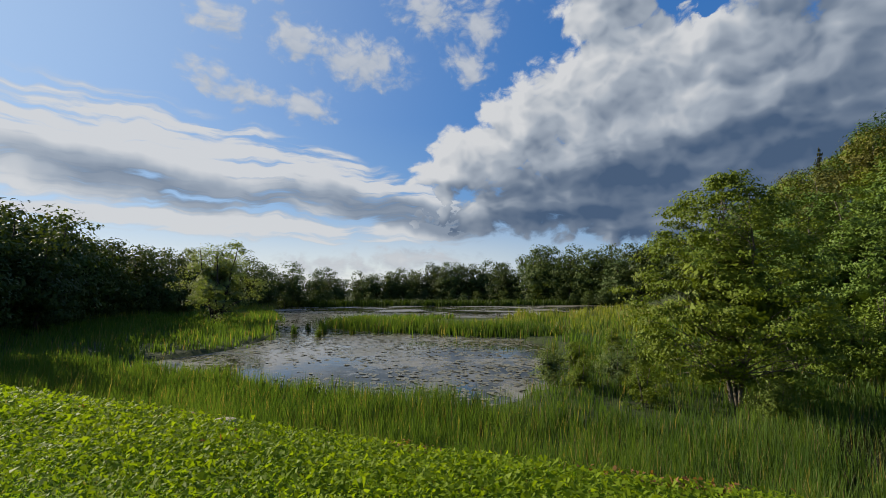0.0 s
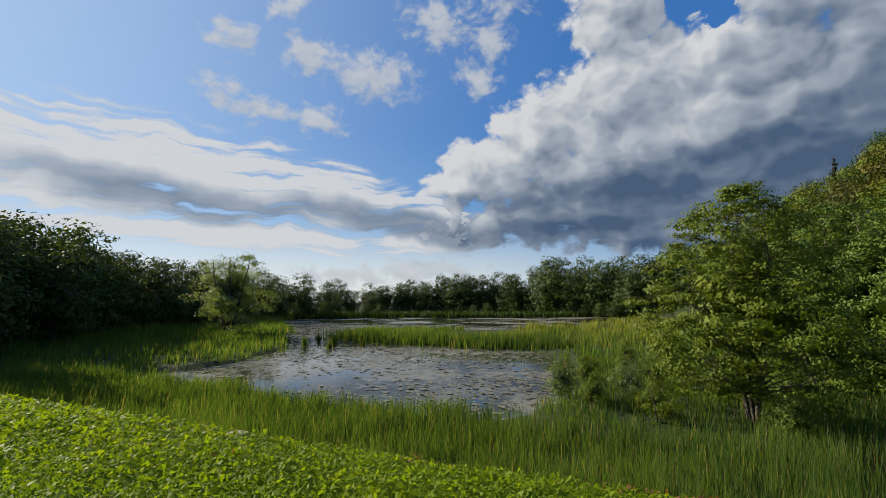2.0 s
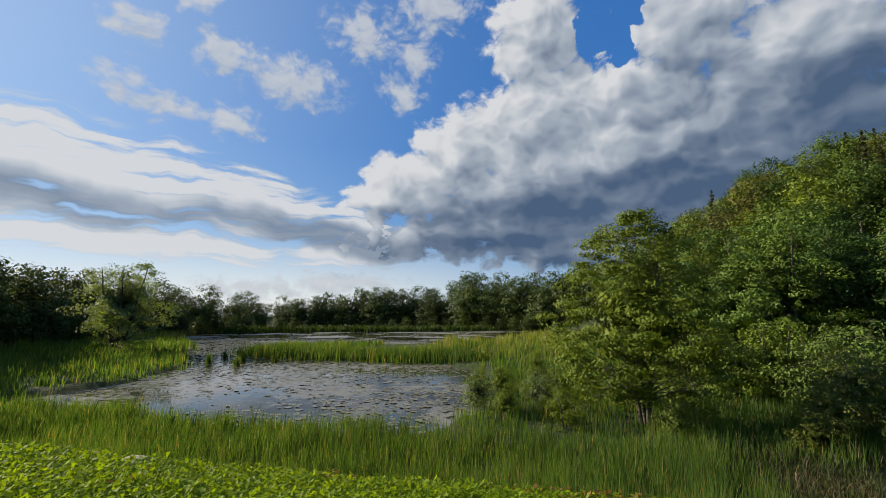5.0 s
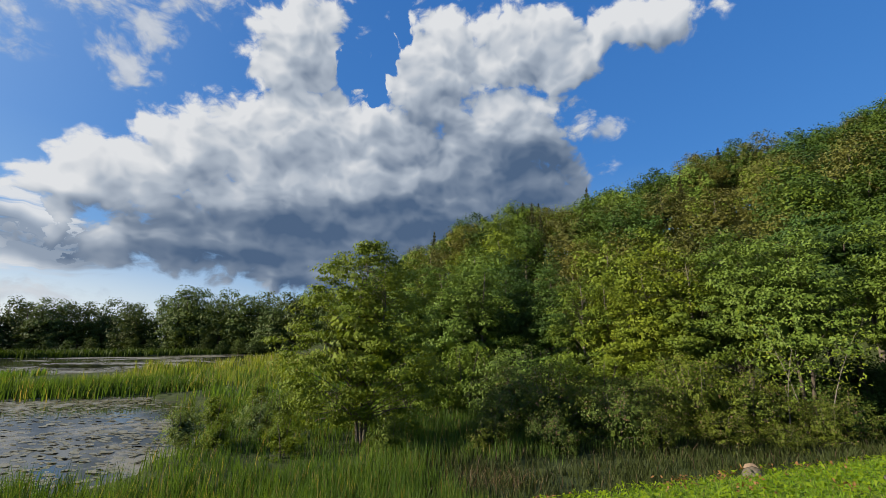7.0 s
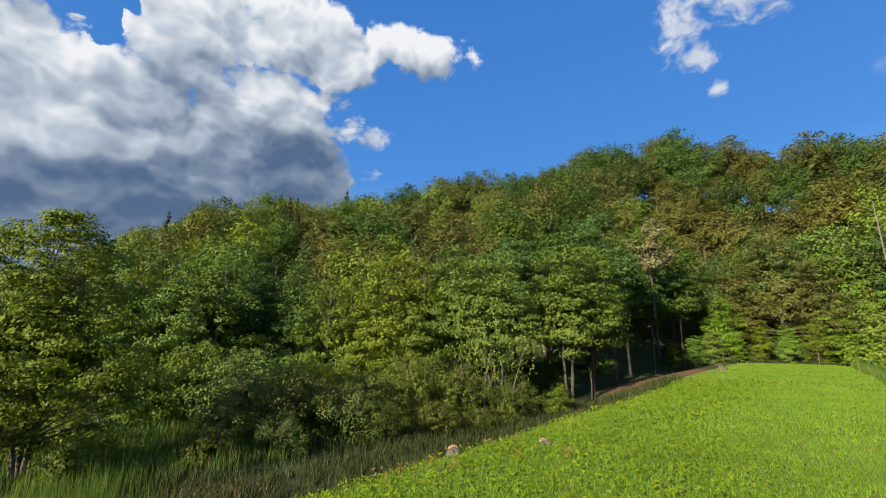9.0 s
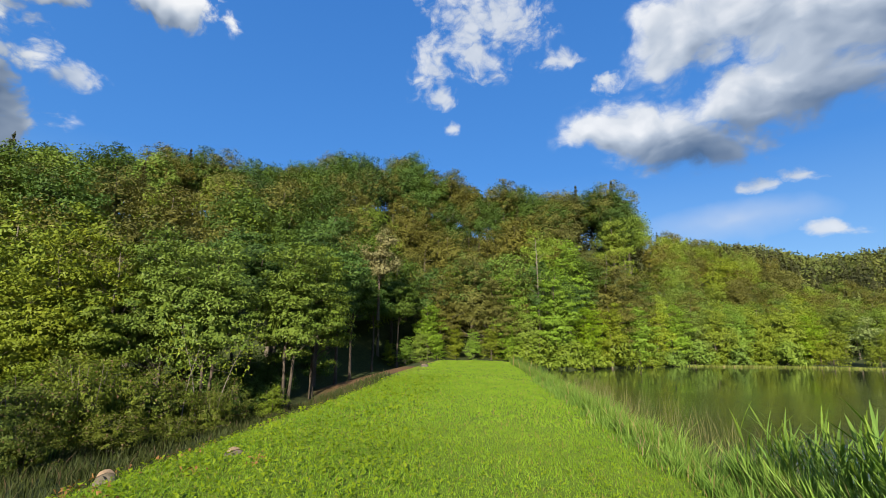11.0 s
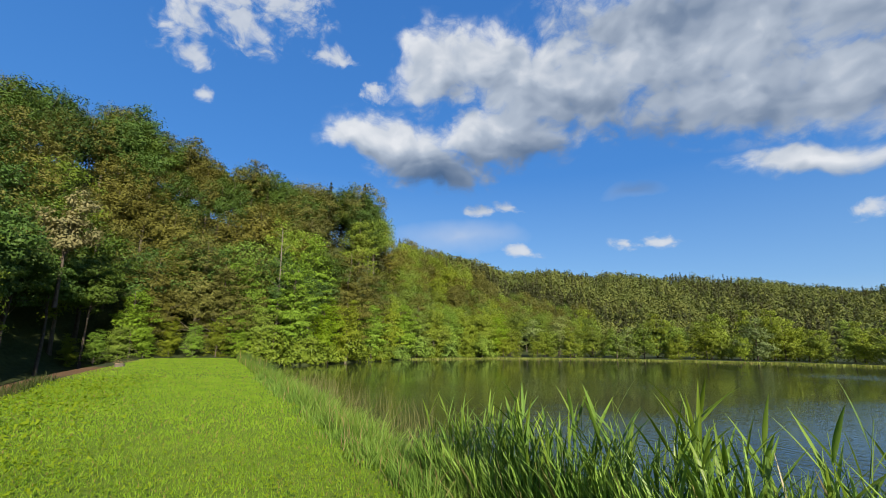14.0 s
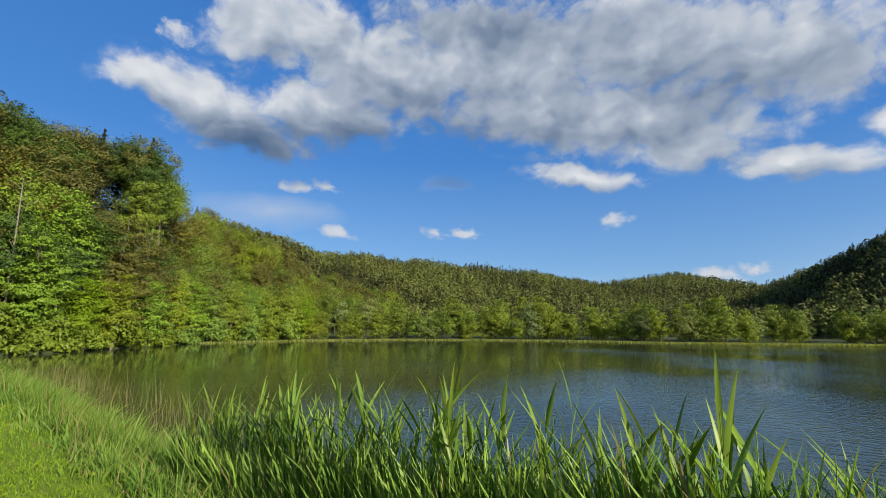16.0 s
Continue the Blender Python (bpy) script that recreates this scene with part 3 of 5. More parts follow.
def sheet(name, x0, x1, y0, y1, z, mat, label, n=24):
    a, b = np.linspace(x0, x1, n), np.linspace(y0, y1, n)
    X, Y = np.meshgrid(a, b)
    i, j = np.meshgrid(np.arange(n - 1), np.arange(n - 1), indexing="ij")
    q = np.stack([i * n + j, i * n + j + 1, (i + 1) * n + j + 1, (i + 1) * n + j], -1).reshape(-1, 4)
    return tagged(part(name, (np.stack([X, Y, np.full_like(X, z)], -1).reshape(-1, 3), q), mat), label, "water", kind="structure")


sheet("lake_water", -260, 110, -140, -4.0, WATER_LAKE, M_LAKE, "dark green lake water with small wind ripples")
sheet("pond_water", -130, 8, 13.5, 146, WATER_LOW, M_POND, "shallow grey pond water that mirrors the sky")

# ---- trees ----
def crown_clumps(height, spread, base, count, r, lobes=5, top_narrow=0.55):
    """Centres of leafy clumps over the rounded bulges of a domed crown."""
    floor = max(0.15, base * 0.8)
    if base <= 1.0:  # leafy down to the ground
        base -= 0.16 * height
    half = (height - base) * 0.5
    lob = []
    for i in range(lobes):
        f = (i + 0.5) / lobes
        up = -0.75 + 1.65 * f
        ang = i * 2.4 + r.uniform(-0.5, 0.5)
        wide = math.sqrt(max(0.06, 1 - up * up)) * (1 - (1 - top_narrow) * max(0.0, up))
        off = spread * 0.62 * wide * r.uniform(0.8, 1.12)
        rr = spread * r.uniform(0.38, 0.54) * (1 - 0.25 * max(0.0, up))
        lob.append((math.cos(ang) * off, math.sin(ang) * off, base + half * (1 + 0.74 * up), rr, max(rr * 0.8, half * r.uniform(0.26, 0.36))))
    out, tries = [], 0
    while len(out) < count and tries < 60 * count:
        tries += 1
        x, y, z, rr, rz = lob[r.integers(lobes)]
        d = r.normal(size=3)
        d /= np.linalg.norm(d)
        k = r.uniform(0.72, 1.06)
        p = np.array([x + d[0] * rr * k, y + d[1] * rr * k, z + d[2] * rz * k])
        if p[2] > floor and sum(((p[0] - a) / c) ** 2 + ((p[1] - b) / c) ** 2 + ((p[2] - e) / g) ** 2 < 0.46 for a, b, e, c, g in lob) == 0:
            out.append(p)
    return np.array(out)


def crown(clumps, centre, n, leaf, width, size, r, flat=0.5, droop=0.15, inner=0.10, tri=False):
    per = r.multinomial(n, np.ones(len(clumps)) / len(clumps))
    idx = np.repeat(np.arange(len(clumps)), per)
    sc = (size * r.uniform(0.6, 1.4, len(clumps)))[idx][:, None]
    ball = r.normal(size=(n, 3))
    ball *= (np.minimum(np.linalg.norm(ball, axis=1), r.uniform(1.0, 1.75, n)) / (np.linalg.norm(ball, axis=1) + 1e-9))[:, None]
    c = clumps[idx] + ball * sc * np.array([1, 1, flat])
    out = c - centre
    out /= np.linalg.norm(out, axis=1)[:, None] + 1e-9
    N = out * 0.60 + ball * 0.62 + np.array([0, 0, 0.26]) + r.normal(size=(n, 3)) * 0.42
    # larger, shaded leaf masses inside the crown
    k = max(40, int(n * inner))
    i = r.integers(0, len(clumps), k)
    ci = centre + (clumps[i] - centre) * r.uniform(0.30, 0.66, k)[:, None]
    Ni = (clumps[i] - centre) + r.normal(size=(k, 3)) * size
    return join([leaves(c, N, leaf, width, r, droop, tri), leaves(ci, Ni, max(leaf * 1.9, size * 0.9), max(leaf * 1.5, size * 0.75), r, droop, tri)])


def limbs(height, base, clumps, r, radius, stems=1, every=4, lean=0.3, sides=6):
    geos = []
    for s in range(stems):
        a = s * 2 * np.pi / max(stems, 1) + r.uniform(0, 1)
        ln = lean * (0 if stems == 1 else 1)
        z = np.linspace(-0.4, height * 0.86, 9)
        f = np.clip(z / height, 0, 1)
        wig = np.cumsum(r.normal(size=(9, 2)) * 0.012 * height, axis=0) * f[:, None]
        P = np.stack([np.cos(a) * ln * height * 0.35 * f ** 0.8 + wig[:, 0] + np.cos(a) * radius * (stems > 1) * 1.2,
                      np.sin(a) * ln * height * 0.35 * f ** 0.8 + wig[:, 1] + np.sin(a) * radius * (stems > 1) * 1.2, z], 1)
        R = radius * np.clip(1.25 - f * 1.2, 0.08, None) * np.where(z < 0.15, 1.35, 1.0)
        geos.append(tube(P, R, sides))
        for c in clumps[s::max(1, every * stems)]:
            k = np.clip((c[2] - height * 0.10 - 0.28 * np.hypot(c[0], c[1])) / height, 0.12, 0.8)
            p0 = np.array([np.interp(k * height, z, P[:, i]) for i in range(3)])
            t = np.linspace(0, 1, 5)[:, None]
            bow = np.array([0, 0, 1.0]) * (t * (1 - t)) * 0.12 * height
            line = p0 + (c - p0) * t + bow + r.normal(size=(5, 3)) * 0.012 * height * t
            r0 = radius * (1.1 - k) * 0.42
            geos.append(tube(line, np.linspace(r0, r0 * 0.15, 5), 4))
    return join(geos)


def make_tree(name, label, seed, height, spread, base, count, n, leaf, leaf_mat, bark, category="tree", stems=1, radius=None, size=0.7, every=4,
              group="", lobes=5, narrow=0.55, flat=0.5, aspect=0.62, lean=0.3, droop=0.15, inner=0.10, tri=False):
    r = np.random.default_rng(seed)
    cl = crown_clumps(height, spread, base, count, r, lobes, narrow)
    tree = thing(name, label, category, group)
    part("trunk", limbs(height, base, cl, r, radius or height * 0.014, stems, every, lean), bark, tree, smooth=True)
    part("crown", crown(cl, np.array([0, 0, base + (height - base) * 0.35]), n, leaf, leaf * aspect, size, r, flat, droop, inner, tri), leaf_mat, tree)
    return tree


def make_spruce(name, label, seed, height, spread, n, leaf, mat, bark, group=""):
    """A conifer: drooping whorls of needle sprays that narrow to a spire."""
    r = np.random.default_rng(seed)
    tree = thing(name, label, "tree", group)
    z = np.linspace(-0.3, height, 7)
    part("trunk", tube(np.stack([z * 0, z * 0, z], 1), np.linspace(height * 0.014, 0.02, 7), 6), bark, tree, smooth=True)
    rows = max(10, int(height * 1.6))
    k = r.integers(0, rows, n)
    f = (k + 0.3) / rows
    ang = np.floor(r.uniform(0, 9, n)) * 0.7 + k * 1.1 + r.normal(size=n) * 0.10
    reach = spread * (1 - f) ** 0.8 * (0.75 + 0.4 * np.sin(k * 7.1 + np.floor(ang * 1.43)))
    t = r.uniform(0.12, 1, n) ** 0.7
    c = np.stack([np.cos(ang) * reach * t, np.sin(ang) * reach * t, height * (0.10 + 0.9 * f) - reach * t * 0.32 + r.normal(size=n) * 0.12], 1)
    N = np.stack([np.cos(ang) * 0.5, np.sin(ang) * 0.5, np.ones(n)], 1) + r.normal(size=(n, 3)) * 0.4
    part("crown", leaves(c, N, leaf * (1.15 - 0.85 * f), leaf * 0.55 * (1.15 - 0.85 * f), r, 0.35, True), mat, tree)
    return tree


placed = {}


def plant(kind, x, y, s=1.0, turn=0.0, sink=0.1, z=None, sz=1.0):
    """Set a tree down on the ground: the first of a kind is the tree itself, later ones are copies."""
    zz = float(land(x, y)) if z is None else z
    m = Matrix.LocRotScale((x, y, zz - sink), Euler((0, 0, turn)), (s, s, s * sz))
    if kind.name not in placed:
        placed[kind.name] = True
        kind.matrix_basis = m
        return kind
    kind_m = kind.matrix_basis.copy()
    kind.matrix_basis = Matrix()
    ob = copy_thing(kind, m)
    kind.matrix_basis = kind_m
    return ob


W = "trees of the wooded hillside"
broad = [make_tree("broadleaf_tree", "fresh green broadleaf tree on the wooded hillside", 10 + i, 11, 3.3 + 0.3 * (i % 3), 3.4, 84, 3800, 0.26, M_LEAF, M_BARK, group=W, tri=True, size=0.60, every=18, lobes=12, narrow=0.85, flat=0.8, droop=0.05, inner=0.10) for i in range(3)]
yellow = [make_tree("broadleaf_tree", "sunlit yellow-green broadleaf tree on the hillside", 20 + i, 11, 3.4, 3.4, 84, 3800, 0.26, M_LEAF_YELLOW, M_BARK, group=W, tri=True, size=0.58, every=18, lobes=12, narrow=0.85, flat=0.8, droop=0.05, inner=0.10) for i in range(2)]
dark = [make_tree("broadleaf_tree", "dark green broadleaf tree in the hillside wood", 30 + i, 11.5, 3.5, 3.4, 84, 3800, 0.26, M_LEAF_DARK, M_BARK_DARK, group=W, tri=True, size=0.60, every=18, lobes=12, narrow=0.85, flat=0.8, droop=0.05, inner=0.10) for i in range(2)]
brown = [make_tree("beech_tree", "brownish beech tree on the wooded hillside", 40 + i, 11.5, 3.8, 3.0, 96, 4000, 0.25, M_LEAF_BROWN, M_BARK, group=W, tri=True, size=0.6, every=14, lobes=12, narrow=0.8, flat=0.7, droop=0.05, inner=0.10) for i in range(2)]
spruce = [make_spruce("spruce_tree", "dark spruce with a pointed top on the hillside", 50 + i, 11.8, 2.3, 3200, 0.45, M_NEEDLE, M_BARK_DARK, W) for i in range(2)]

# the wood: rows of trees from its edge up to the ridge
r = np.random.default_rng(3)
for row in range(22):
    for u in np.arange(11, 134, 1.0):
        foot, ridge = np.interp(u, U_KEYS, FOOT), min(np.interp(u, U_KEYS, RIDGE), 105 if u < 111 else 165)
        d = foot + 4 + row * min(5.2, (ridge + 3 - foot) / 10) + r.uniform(-1.2, 1.2)
        if d > ridge + 4 or r.uniform() > (1.0 + 0.5 * (d > 0.5 * (foot + ridge))) / np.degrees(6.2 / d):
            continue
        ub = u + r.uniform(-2, 2)
        x, y = d * np.sin(radians(ub)), d * np.cos(radians(ub))
        if y < -6 and d < np.interp(ub, SHORE_U, SHORE_D) + 2:
            continue
        f = (d - foot) / (ridge - foot)
        if row == 0 and 16 < u < 76:
            continue
        v = r.uniform()
        patch = 0.5 + 0.5 * wave(x, y, 0.09, 2.0)
        if 58 < u < 107:  # brown beeches above the dam's end, plus dark trees standing in for shadow
            patch = min(1.0, patch + 0.3)
            v = v if v < 0.55 else 0.9
        elif u > 107 and v > 0.55:  # fresh green along the lake
            v = 0.7
        if f > 0.55 and v < 0.10 + 0.16 * (u < 50):
            kind = spruce[r.integers(2)]
        elif v < 0.14 + 0.55 * patch * (0.35 + 0.65 * (f > 0.4)):
            kind = brown[r.integers(2)]
        elif v < 0.62:
            kind = broad[r.integers(3)]
        elif v < 0.80:
            kind = yellow[r.integers(2)]
        else:
            kind = dark[r.integers(2)]
        plant(kind, x, y, r.uniform(0.9, 1.2), r.uniform(0, 6.28), 0.3, sz=0.95)

# trees along the ridge close the skyline
u = 11.0
while u < 111:
    ridge = min(np.interp(u, U_KEYS, RIDGE), 105)
    d = ridge + r.uniform(-5, 1)
    v = r.uniform()
    kind = spruce[r.integers(2)] if v < (0.5 if 24 < u < 44 else 0.10) else brown[r.integers(2)] if v < 0.50 else broad[r.integers(3)] if v < 0.85 else dark[r.integers(2)]
    plant(kind, d * np.sin(radians(u)), d * np.cos(radians(u)), r.uniform(0.80, 1.0), r.uniform(0, 6.28), 0.3)
    u += np.degrees(r.uniform(1.9, 3.4) / d)

# the edge of the wood, near the dam
E_ = "trees at the edge of the wood"
edge_l = [make_tree("edge_tree", "leafy light green tree at the wood's edge", 60 + i, 11, 3.1, 1.0, 150, 14000, 0.158, M_LEAF, M_BARK, group=E_, tri=True, flat=0.4, size=0.45, every=6, lobes=10, narrow=0.65, radius=0.12) for i in range(2)]
edge_y = [make_tree("edge_tree", "sunlit yellow-green alder at the wood's edge", 70 + i, 10, 2.7, 1.0, 150, 14000, 0.152, M_LEAF_YELLOW, M_BARK, group=E_, tri=True, flat=0.4, size=0.42, every=5, lobes=10, narrow=0.62, radius=0.10) for i in range(2)]
edge_d = [make_tree("edge_tree", "tree at the wood's edge with leaves darkened to give shade", 80, 11, 2.8, 1.6, 150, 12000, 0.17, M_LEAF_DARK, M_BARK_DARK, group=E_, tri=True, flat=0.4, size=0.55, every=6, lobes=7, radius=0.13)]
edge_b = [make_tree("edge_beech", "brownish beech with drooping sprays at the wood's edge", 85, 12, 3.4, 0.8, 190, 13000, 0.18, M_LEAF_BROWN, M_BARK, group=E_, tri=True, size=0.5, every=7, lobes=9, narrow=0.6, flat=0.40, radius=0.14)]
full = [make_tree("leafy_tree", "lush green tree with foliage down to the bank", 95 + i, 10.5, 3.0, 0.2, 150, 6800, 0.22, (M_LEAF_BRIGHT, M_LEAF_YELLOW)[i], M_BARK, group=E_, tri=True, flat=0.35, size=0.55, every=10, lobes=8, narrow=0.5, radius=0.11) for i in range(2)]
bank_bush = make_tree("shrub", "green bush hanging over the lake water", 99, 3.4, 2.0, 0.0, 60, 1400, 0.30, M_LEAF, M_BARK_DARK, "shrub", tri=True, stems=3, radius=0.04, size=0.42, every=9, lobes=6, group="bushes on the lake bank", lean=0.5)
hollow_tree = make_tree("edge_tree", "tall tree with a bare trunk in the hollow, leaves darkened for shade", 88, 12, 2.9, 5.2, 110, 8000, 0.21, M_LEAF_DARK, M_BARK_DARK, group=E_, tri=True, flat=0.35, size=0.5, every=9, lobes=7, radius=0.13)
stand = [make_tree("edge_tree", "sunlit alder with bare slender stems at the wood's edge", 170 + i, 10.6, 2.6, 1.3, 160, 13000, 0.150, M_LEAF_STAND, M_BARK_DARK, group=E_, tri=True, stems=2, flat=0.36, size=0.42, every=5, lobes=10, narrow=0.66, radius=0.085, lean=0.10) for i in range(2)]
bright = make_tree("leafy_tree", "tall bright green maple with layered sprays of leaves over the lake", 175, 12.5, 3.1, 0.4, 210, 9000, 0.24, M_LEAF_BRIGHT, M_BARK, group=E_, tri=True, flat=0.30, size=0.55, every=9, lobes=10, narrow=0.45, radius=0.12, inner=0.09)
pale = make_tree("pale_willow", "pale grey-leaved willow leaning out of the wood", 90, 8.5, 1.9, 2.2, 70, 3200, 0.24, M_LEAF_PALE, M_BARK_DARK, size=0.4, every=4, lobes=6, radius=0.10)
snag = thing("dead_birch", "bare white dead birch trunk among the trees", "tree")
part("trunk", join([tube([(0, 0, -0.3), (0.1, 0, 3), (0.05, 0.1, 6.5), (0.2, 0.1, 9.5)], [0.09, 0.07, 0.05, 0.02], 7)] +
                   [tube([(0.08, 0.05, z), (0.08 + 0.7 * np.cos(z * 3), 0.05 + 0.7 * np.sin(z * 3), z + 0.5)], [0.02, 0.008], 4) for z in np.arange(3.5, 9.2, 0.35)]), M_BARK_SNAG, snag)

# edge_d and hollow_tree darken gaps and hollow by leaf colour, as shade
EDGE_ROW = [  # bearing, distance, which, scale
    (13, 40, edge_d[0], 1.0), (18, 34.5, edge_l[1], 0.98), (21, 33, edge_l[0], 0.95), (25.5, 33, edge_l[1], 0.93), (30, 36, edge_d[0], 0.95), (34, 35, edge_d[0], 0.9),
    (38, 30, edge_l[1], 0.80), (41.5, 29, edge_y[0], 0.85), (46, 29, edge_y[1], 1.02), (50, 28.5, edge_l[0], 0.90), (54.5, 28, stand[0], 0.98), (59, 27, stand[1], 0.97), (56.5, 31, stand[0], 1.0),
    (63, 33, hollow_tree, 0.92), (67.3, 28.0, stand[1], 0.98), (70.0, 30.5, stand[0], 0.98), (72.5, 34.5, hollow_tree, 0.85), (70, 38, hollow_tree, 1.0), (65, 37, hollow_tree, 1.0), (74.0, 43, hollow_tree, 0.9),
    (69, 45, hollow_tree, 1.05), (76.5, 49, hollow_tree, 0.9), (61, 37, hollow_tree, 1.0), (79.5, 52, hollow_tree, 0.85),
    (83.2, 55, full[0], 0.72), (84.6, 58, edge_b[0], 0.95), (88.5, 60, edge_b[0], 1.22), (91.5, 58, edge_b[0], 1.0), (95.5, 58, full[1], 0.85), (98.8, 58, bright, 0.98), (102.5, 60, full[0], 0.80),
    (100.5, 65, bright, 1.12), (104.5, 68, edge_b[0], 1.30), (105.0, 63, full[1], 0.85), (107.5, 74, edge_b[0], 1.15),
    (108.0, 70, full[0], 0.9), (109.8, 75, full[1], 0.95), (111.5, 80, full[0], 1.0), (113.5, 83, full[1], 1.0), (115.5, 86, full[1], 1.05), (117.5, 90, full[0], 0.9), (119.5, 93, full[1], 1.0), (121.5, 95, full[1], 1.05), (123.5, 97, full[0], 0.9),
    (86, 64, full[0], 0.9), (94, 64, edge_b[0], 1.1), (97, 65, full[0], 1.05), (106, 78, full[1], 1.1), (112, 88, edge_b[0], 1.0), (116.5, 96, full[0], 1.1),
]
for i, (u, d, kind, s) in enumerate(EDGE_ROW):
    plant(kind, d * math.sin(radians(u)), d * math.cos(radians(u)), s, i * 1.9)
for i, (u, d, s) in enumerate([(80.5, 52, 0.34), (82.3, 54, 0.40), (84.4, 55, 0.36), (86.6, 56, 0.44), (88.8, 56, 0.38), (91.0, 56.5, 0.46), (93.2, 56.5, 0.5), (78.5, 53, 0.3)]):
    plant(full[i % 2], d * math.sin(radians(u)), d * math.cos(radians(u)), s, i * 2.3)
for i, u in enumerate(np.arange(94.5, 122, 2.1)):
    d = np.interp(u, SHORE_U, SHORE_D) + 1.2
    plant(bank_bush, d * math.sin(radians(u)), d * math.cos(radians(u)), (0.9, 1.3, 0.8, 1.1)[i % 4], i * 1.3, z=-0.9)
plant(pale, 47 * math.sin(radians(77.0)), 47 * math.cos(radians(77.0)), 1.12, 0.4, z=4.6)
for i, (u, d) in enumerate([(70.5, 56), (72.5, 60), (74.5, 64), (73.5, 54), (71.5, 68), (76.5, 60)]):
    plant((dark[0], brown[1], broad[2])[i % 3], d * math.sin(radians(u)), d * math.cos(radians(u)), 1.05, i * 1.7)
plant(spruce[0], 82 * math.sin(radians(106.2)), 82 * math.cos(radians(106.2)), 1.12, 0.3)
plant(snag, 60 * math.sin(radians(97.0)), 60 * math.cos(radians(97.0)), 1.5, 0.5, z=1.6)
plant(full[0], 60 * math.sin(radians(92.6)), 60 * math.cos(radians(92.6)), 1.1, 0.5)

# ---- the lower pond: alder, willow, shrubs ----
alder = make_tree("alder_tree", "many-stemmed alder with small green leaves beside the pond", 101, 8.4, 3.0, 0.95, 520, 44000, 0.092, M_LEAF_ALDER, M_BARK, tri=True, stems=3, radius=0.065, size=0.30, every=3, lobes=24, narrow=0.45, flat=0.36, aspect=0.8, lean=0.26, inner=0.03)
plant(alder, 3.75, 18.0, 1.0, 0.5)
willow = make_tree("willow_tree", "grey-green willow with several dark stems in the marsh", 103, 10.4, 5.0, 0.9, 170, 11000, 0.25, M_LEAF_SILVER, M_BARK_DARK, tri=True, stems=4, radius=0.16, size=0.6, every=3, lobes=9, narrow=0.45, aspect=0.45, lean=0.5)
plant(willow, -43.4, 39.0, 1.0, 0.2)
bush = [make_tree("shrub", "light green willow shrub in the marsh", 110 + i, 2.4, 1.1, 0.1, 60, 3400, 0.09, M_LEAF_SILVER if i == 1 else M_LEAF_ALDER, M_BARK, "shrub", stems=4, radius=0.03, size=0.24, every=3, lobes=6, aspect=0.5, group="shrubs by the pond", lean=0.6, tri=True) for i in range(3)]
bush_d = [make_tree("shrub", "leafy green bush below the wood's edge", 120 + i, 4.0, 2.0, 0.1, 90, 3800, 0.13, M_LEAF_STAND if i else M_LEAF, M_BARK_DARK, "shrub", stems=4, radius=0.04, size=0.34, every=4, lobes=7, aspect=0.6, group="bushes at the wood's edge", lean=0.6, tri=True) for i in range(2)]
for i, (x, y, k, s) in enumerate([(-2.6, 19.5, 1, 0.75), (-1.2, 18.4, 0, 0.6), (0.1, 19.8, 1, 0.8), (0.9, 17.2, 2, 0.7), (-1.8, 22.5, 2, 0.7), (1.0, 22.5, 0, 0.8), (4.4, 16.2, 2, 0.62), (2.4, 24.5, 1, 0.9), (-3.3, 26.5, 2, 0.6), (-0.3, 29.0, 0, 0.8), (5.6, 20.8, 0, 0.8)]):
    plant(bush[k], x, y, s, i * 1.3)
for i, (u, d, k, s) in enumerate([(17, 27, 0, 1.0), (20.5, 25.5, 1, 0.85), (24, 27, 0, 1.05), (28, 25, 1, 0.95), (32, 25.5, 0, 1.0), (36, 24, 1, 0.9), (40, 25, 0, 0.9), (45, 24.5, 1, 0.8), (50, 25, 1, 0.75), (54, 25, 1, 0.5), (66, 27, 1, 0.45)]):
    plant(bush_d[k], d * math.sin(radians(u)), d * math.cos(radians(u)), s, i * 1.7)

# undergrowth: dark leaf colour stands in for the shade under the alders
under = make_tree("shrub", "elder bush under the alders, its shade put into dark green leaves", 128, 3.4, 1.9, 0.1, 80, 4200, 0.15, M_LEAF_DARK, M_BARK_DARK, "shrub", stems=4, radius=0.04, size=0.34, every=4, lobes=9, aspect=0.6, group="bushes at the wood's edge", lean=0.6, tri=True)
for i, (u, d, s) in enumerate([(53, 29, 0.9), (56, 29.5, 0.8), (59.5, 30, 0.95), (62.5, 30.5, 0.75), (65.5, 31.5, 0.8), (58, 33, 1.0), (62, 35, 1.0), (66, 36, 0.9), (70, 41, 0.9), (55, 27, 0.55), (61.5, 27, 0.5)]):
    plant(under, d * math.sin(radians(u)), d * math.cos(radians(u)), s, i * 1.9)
thicket = [make_tree("shrub", "dense dusty green willow bush with brown twigs below the dam", 124 + i, 2.8, 1.9, 0.0, 130, 4800, 0.097, M_SHRUB, M_BARK, "shrub", stems=5, radius=0.03, size=0.26, every=3, lobes=13, narrow=0.85, aspect=0.6, group="bushes below the dam", lean=0.7, tri=True) for i in range(2)]
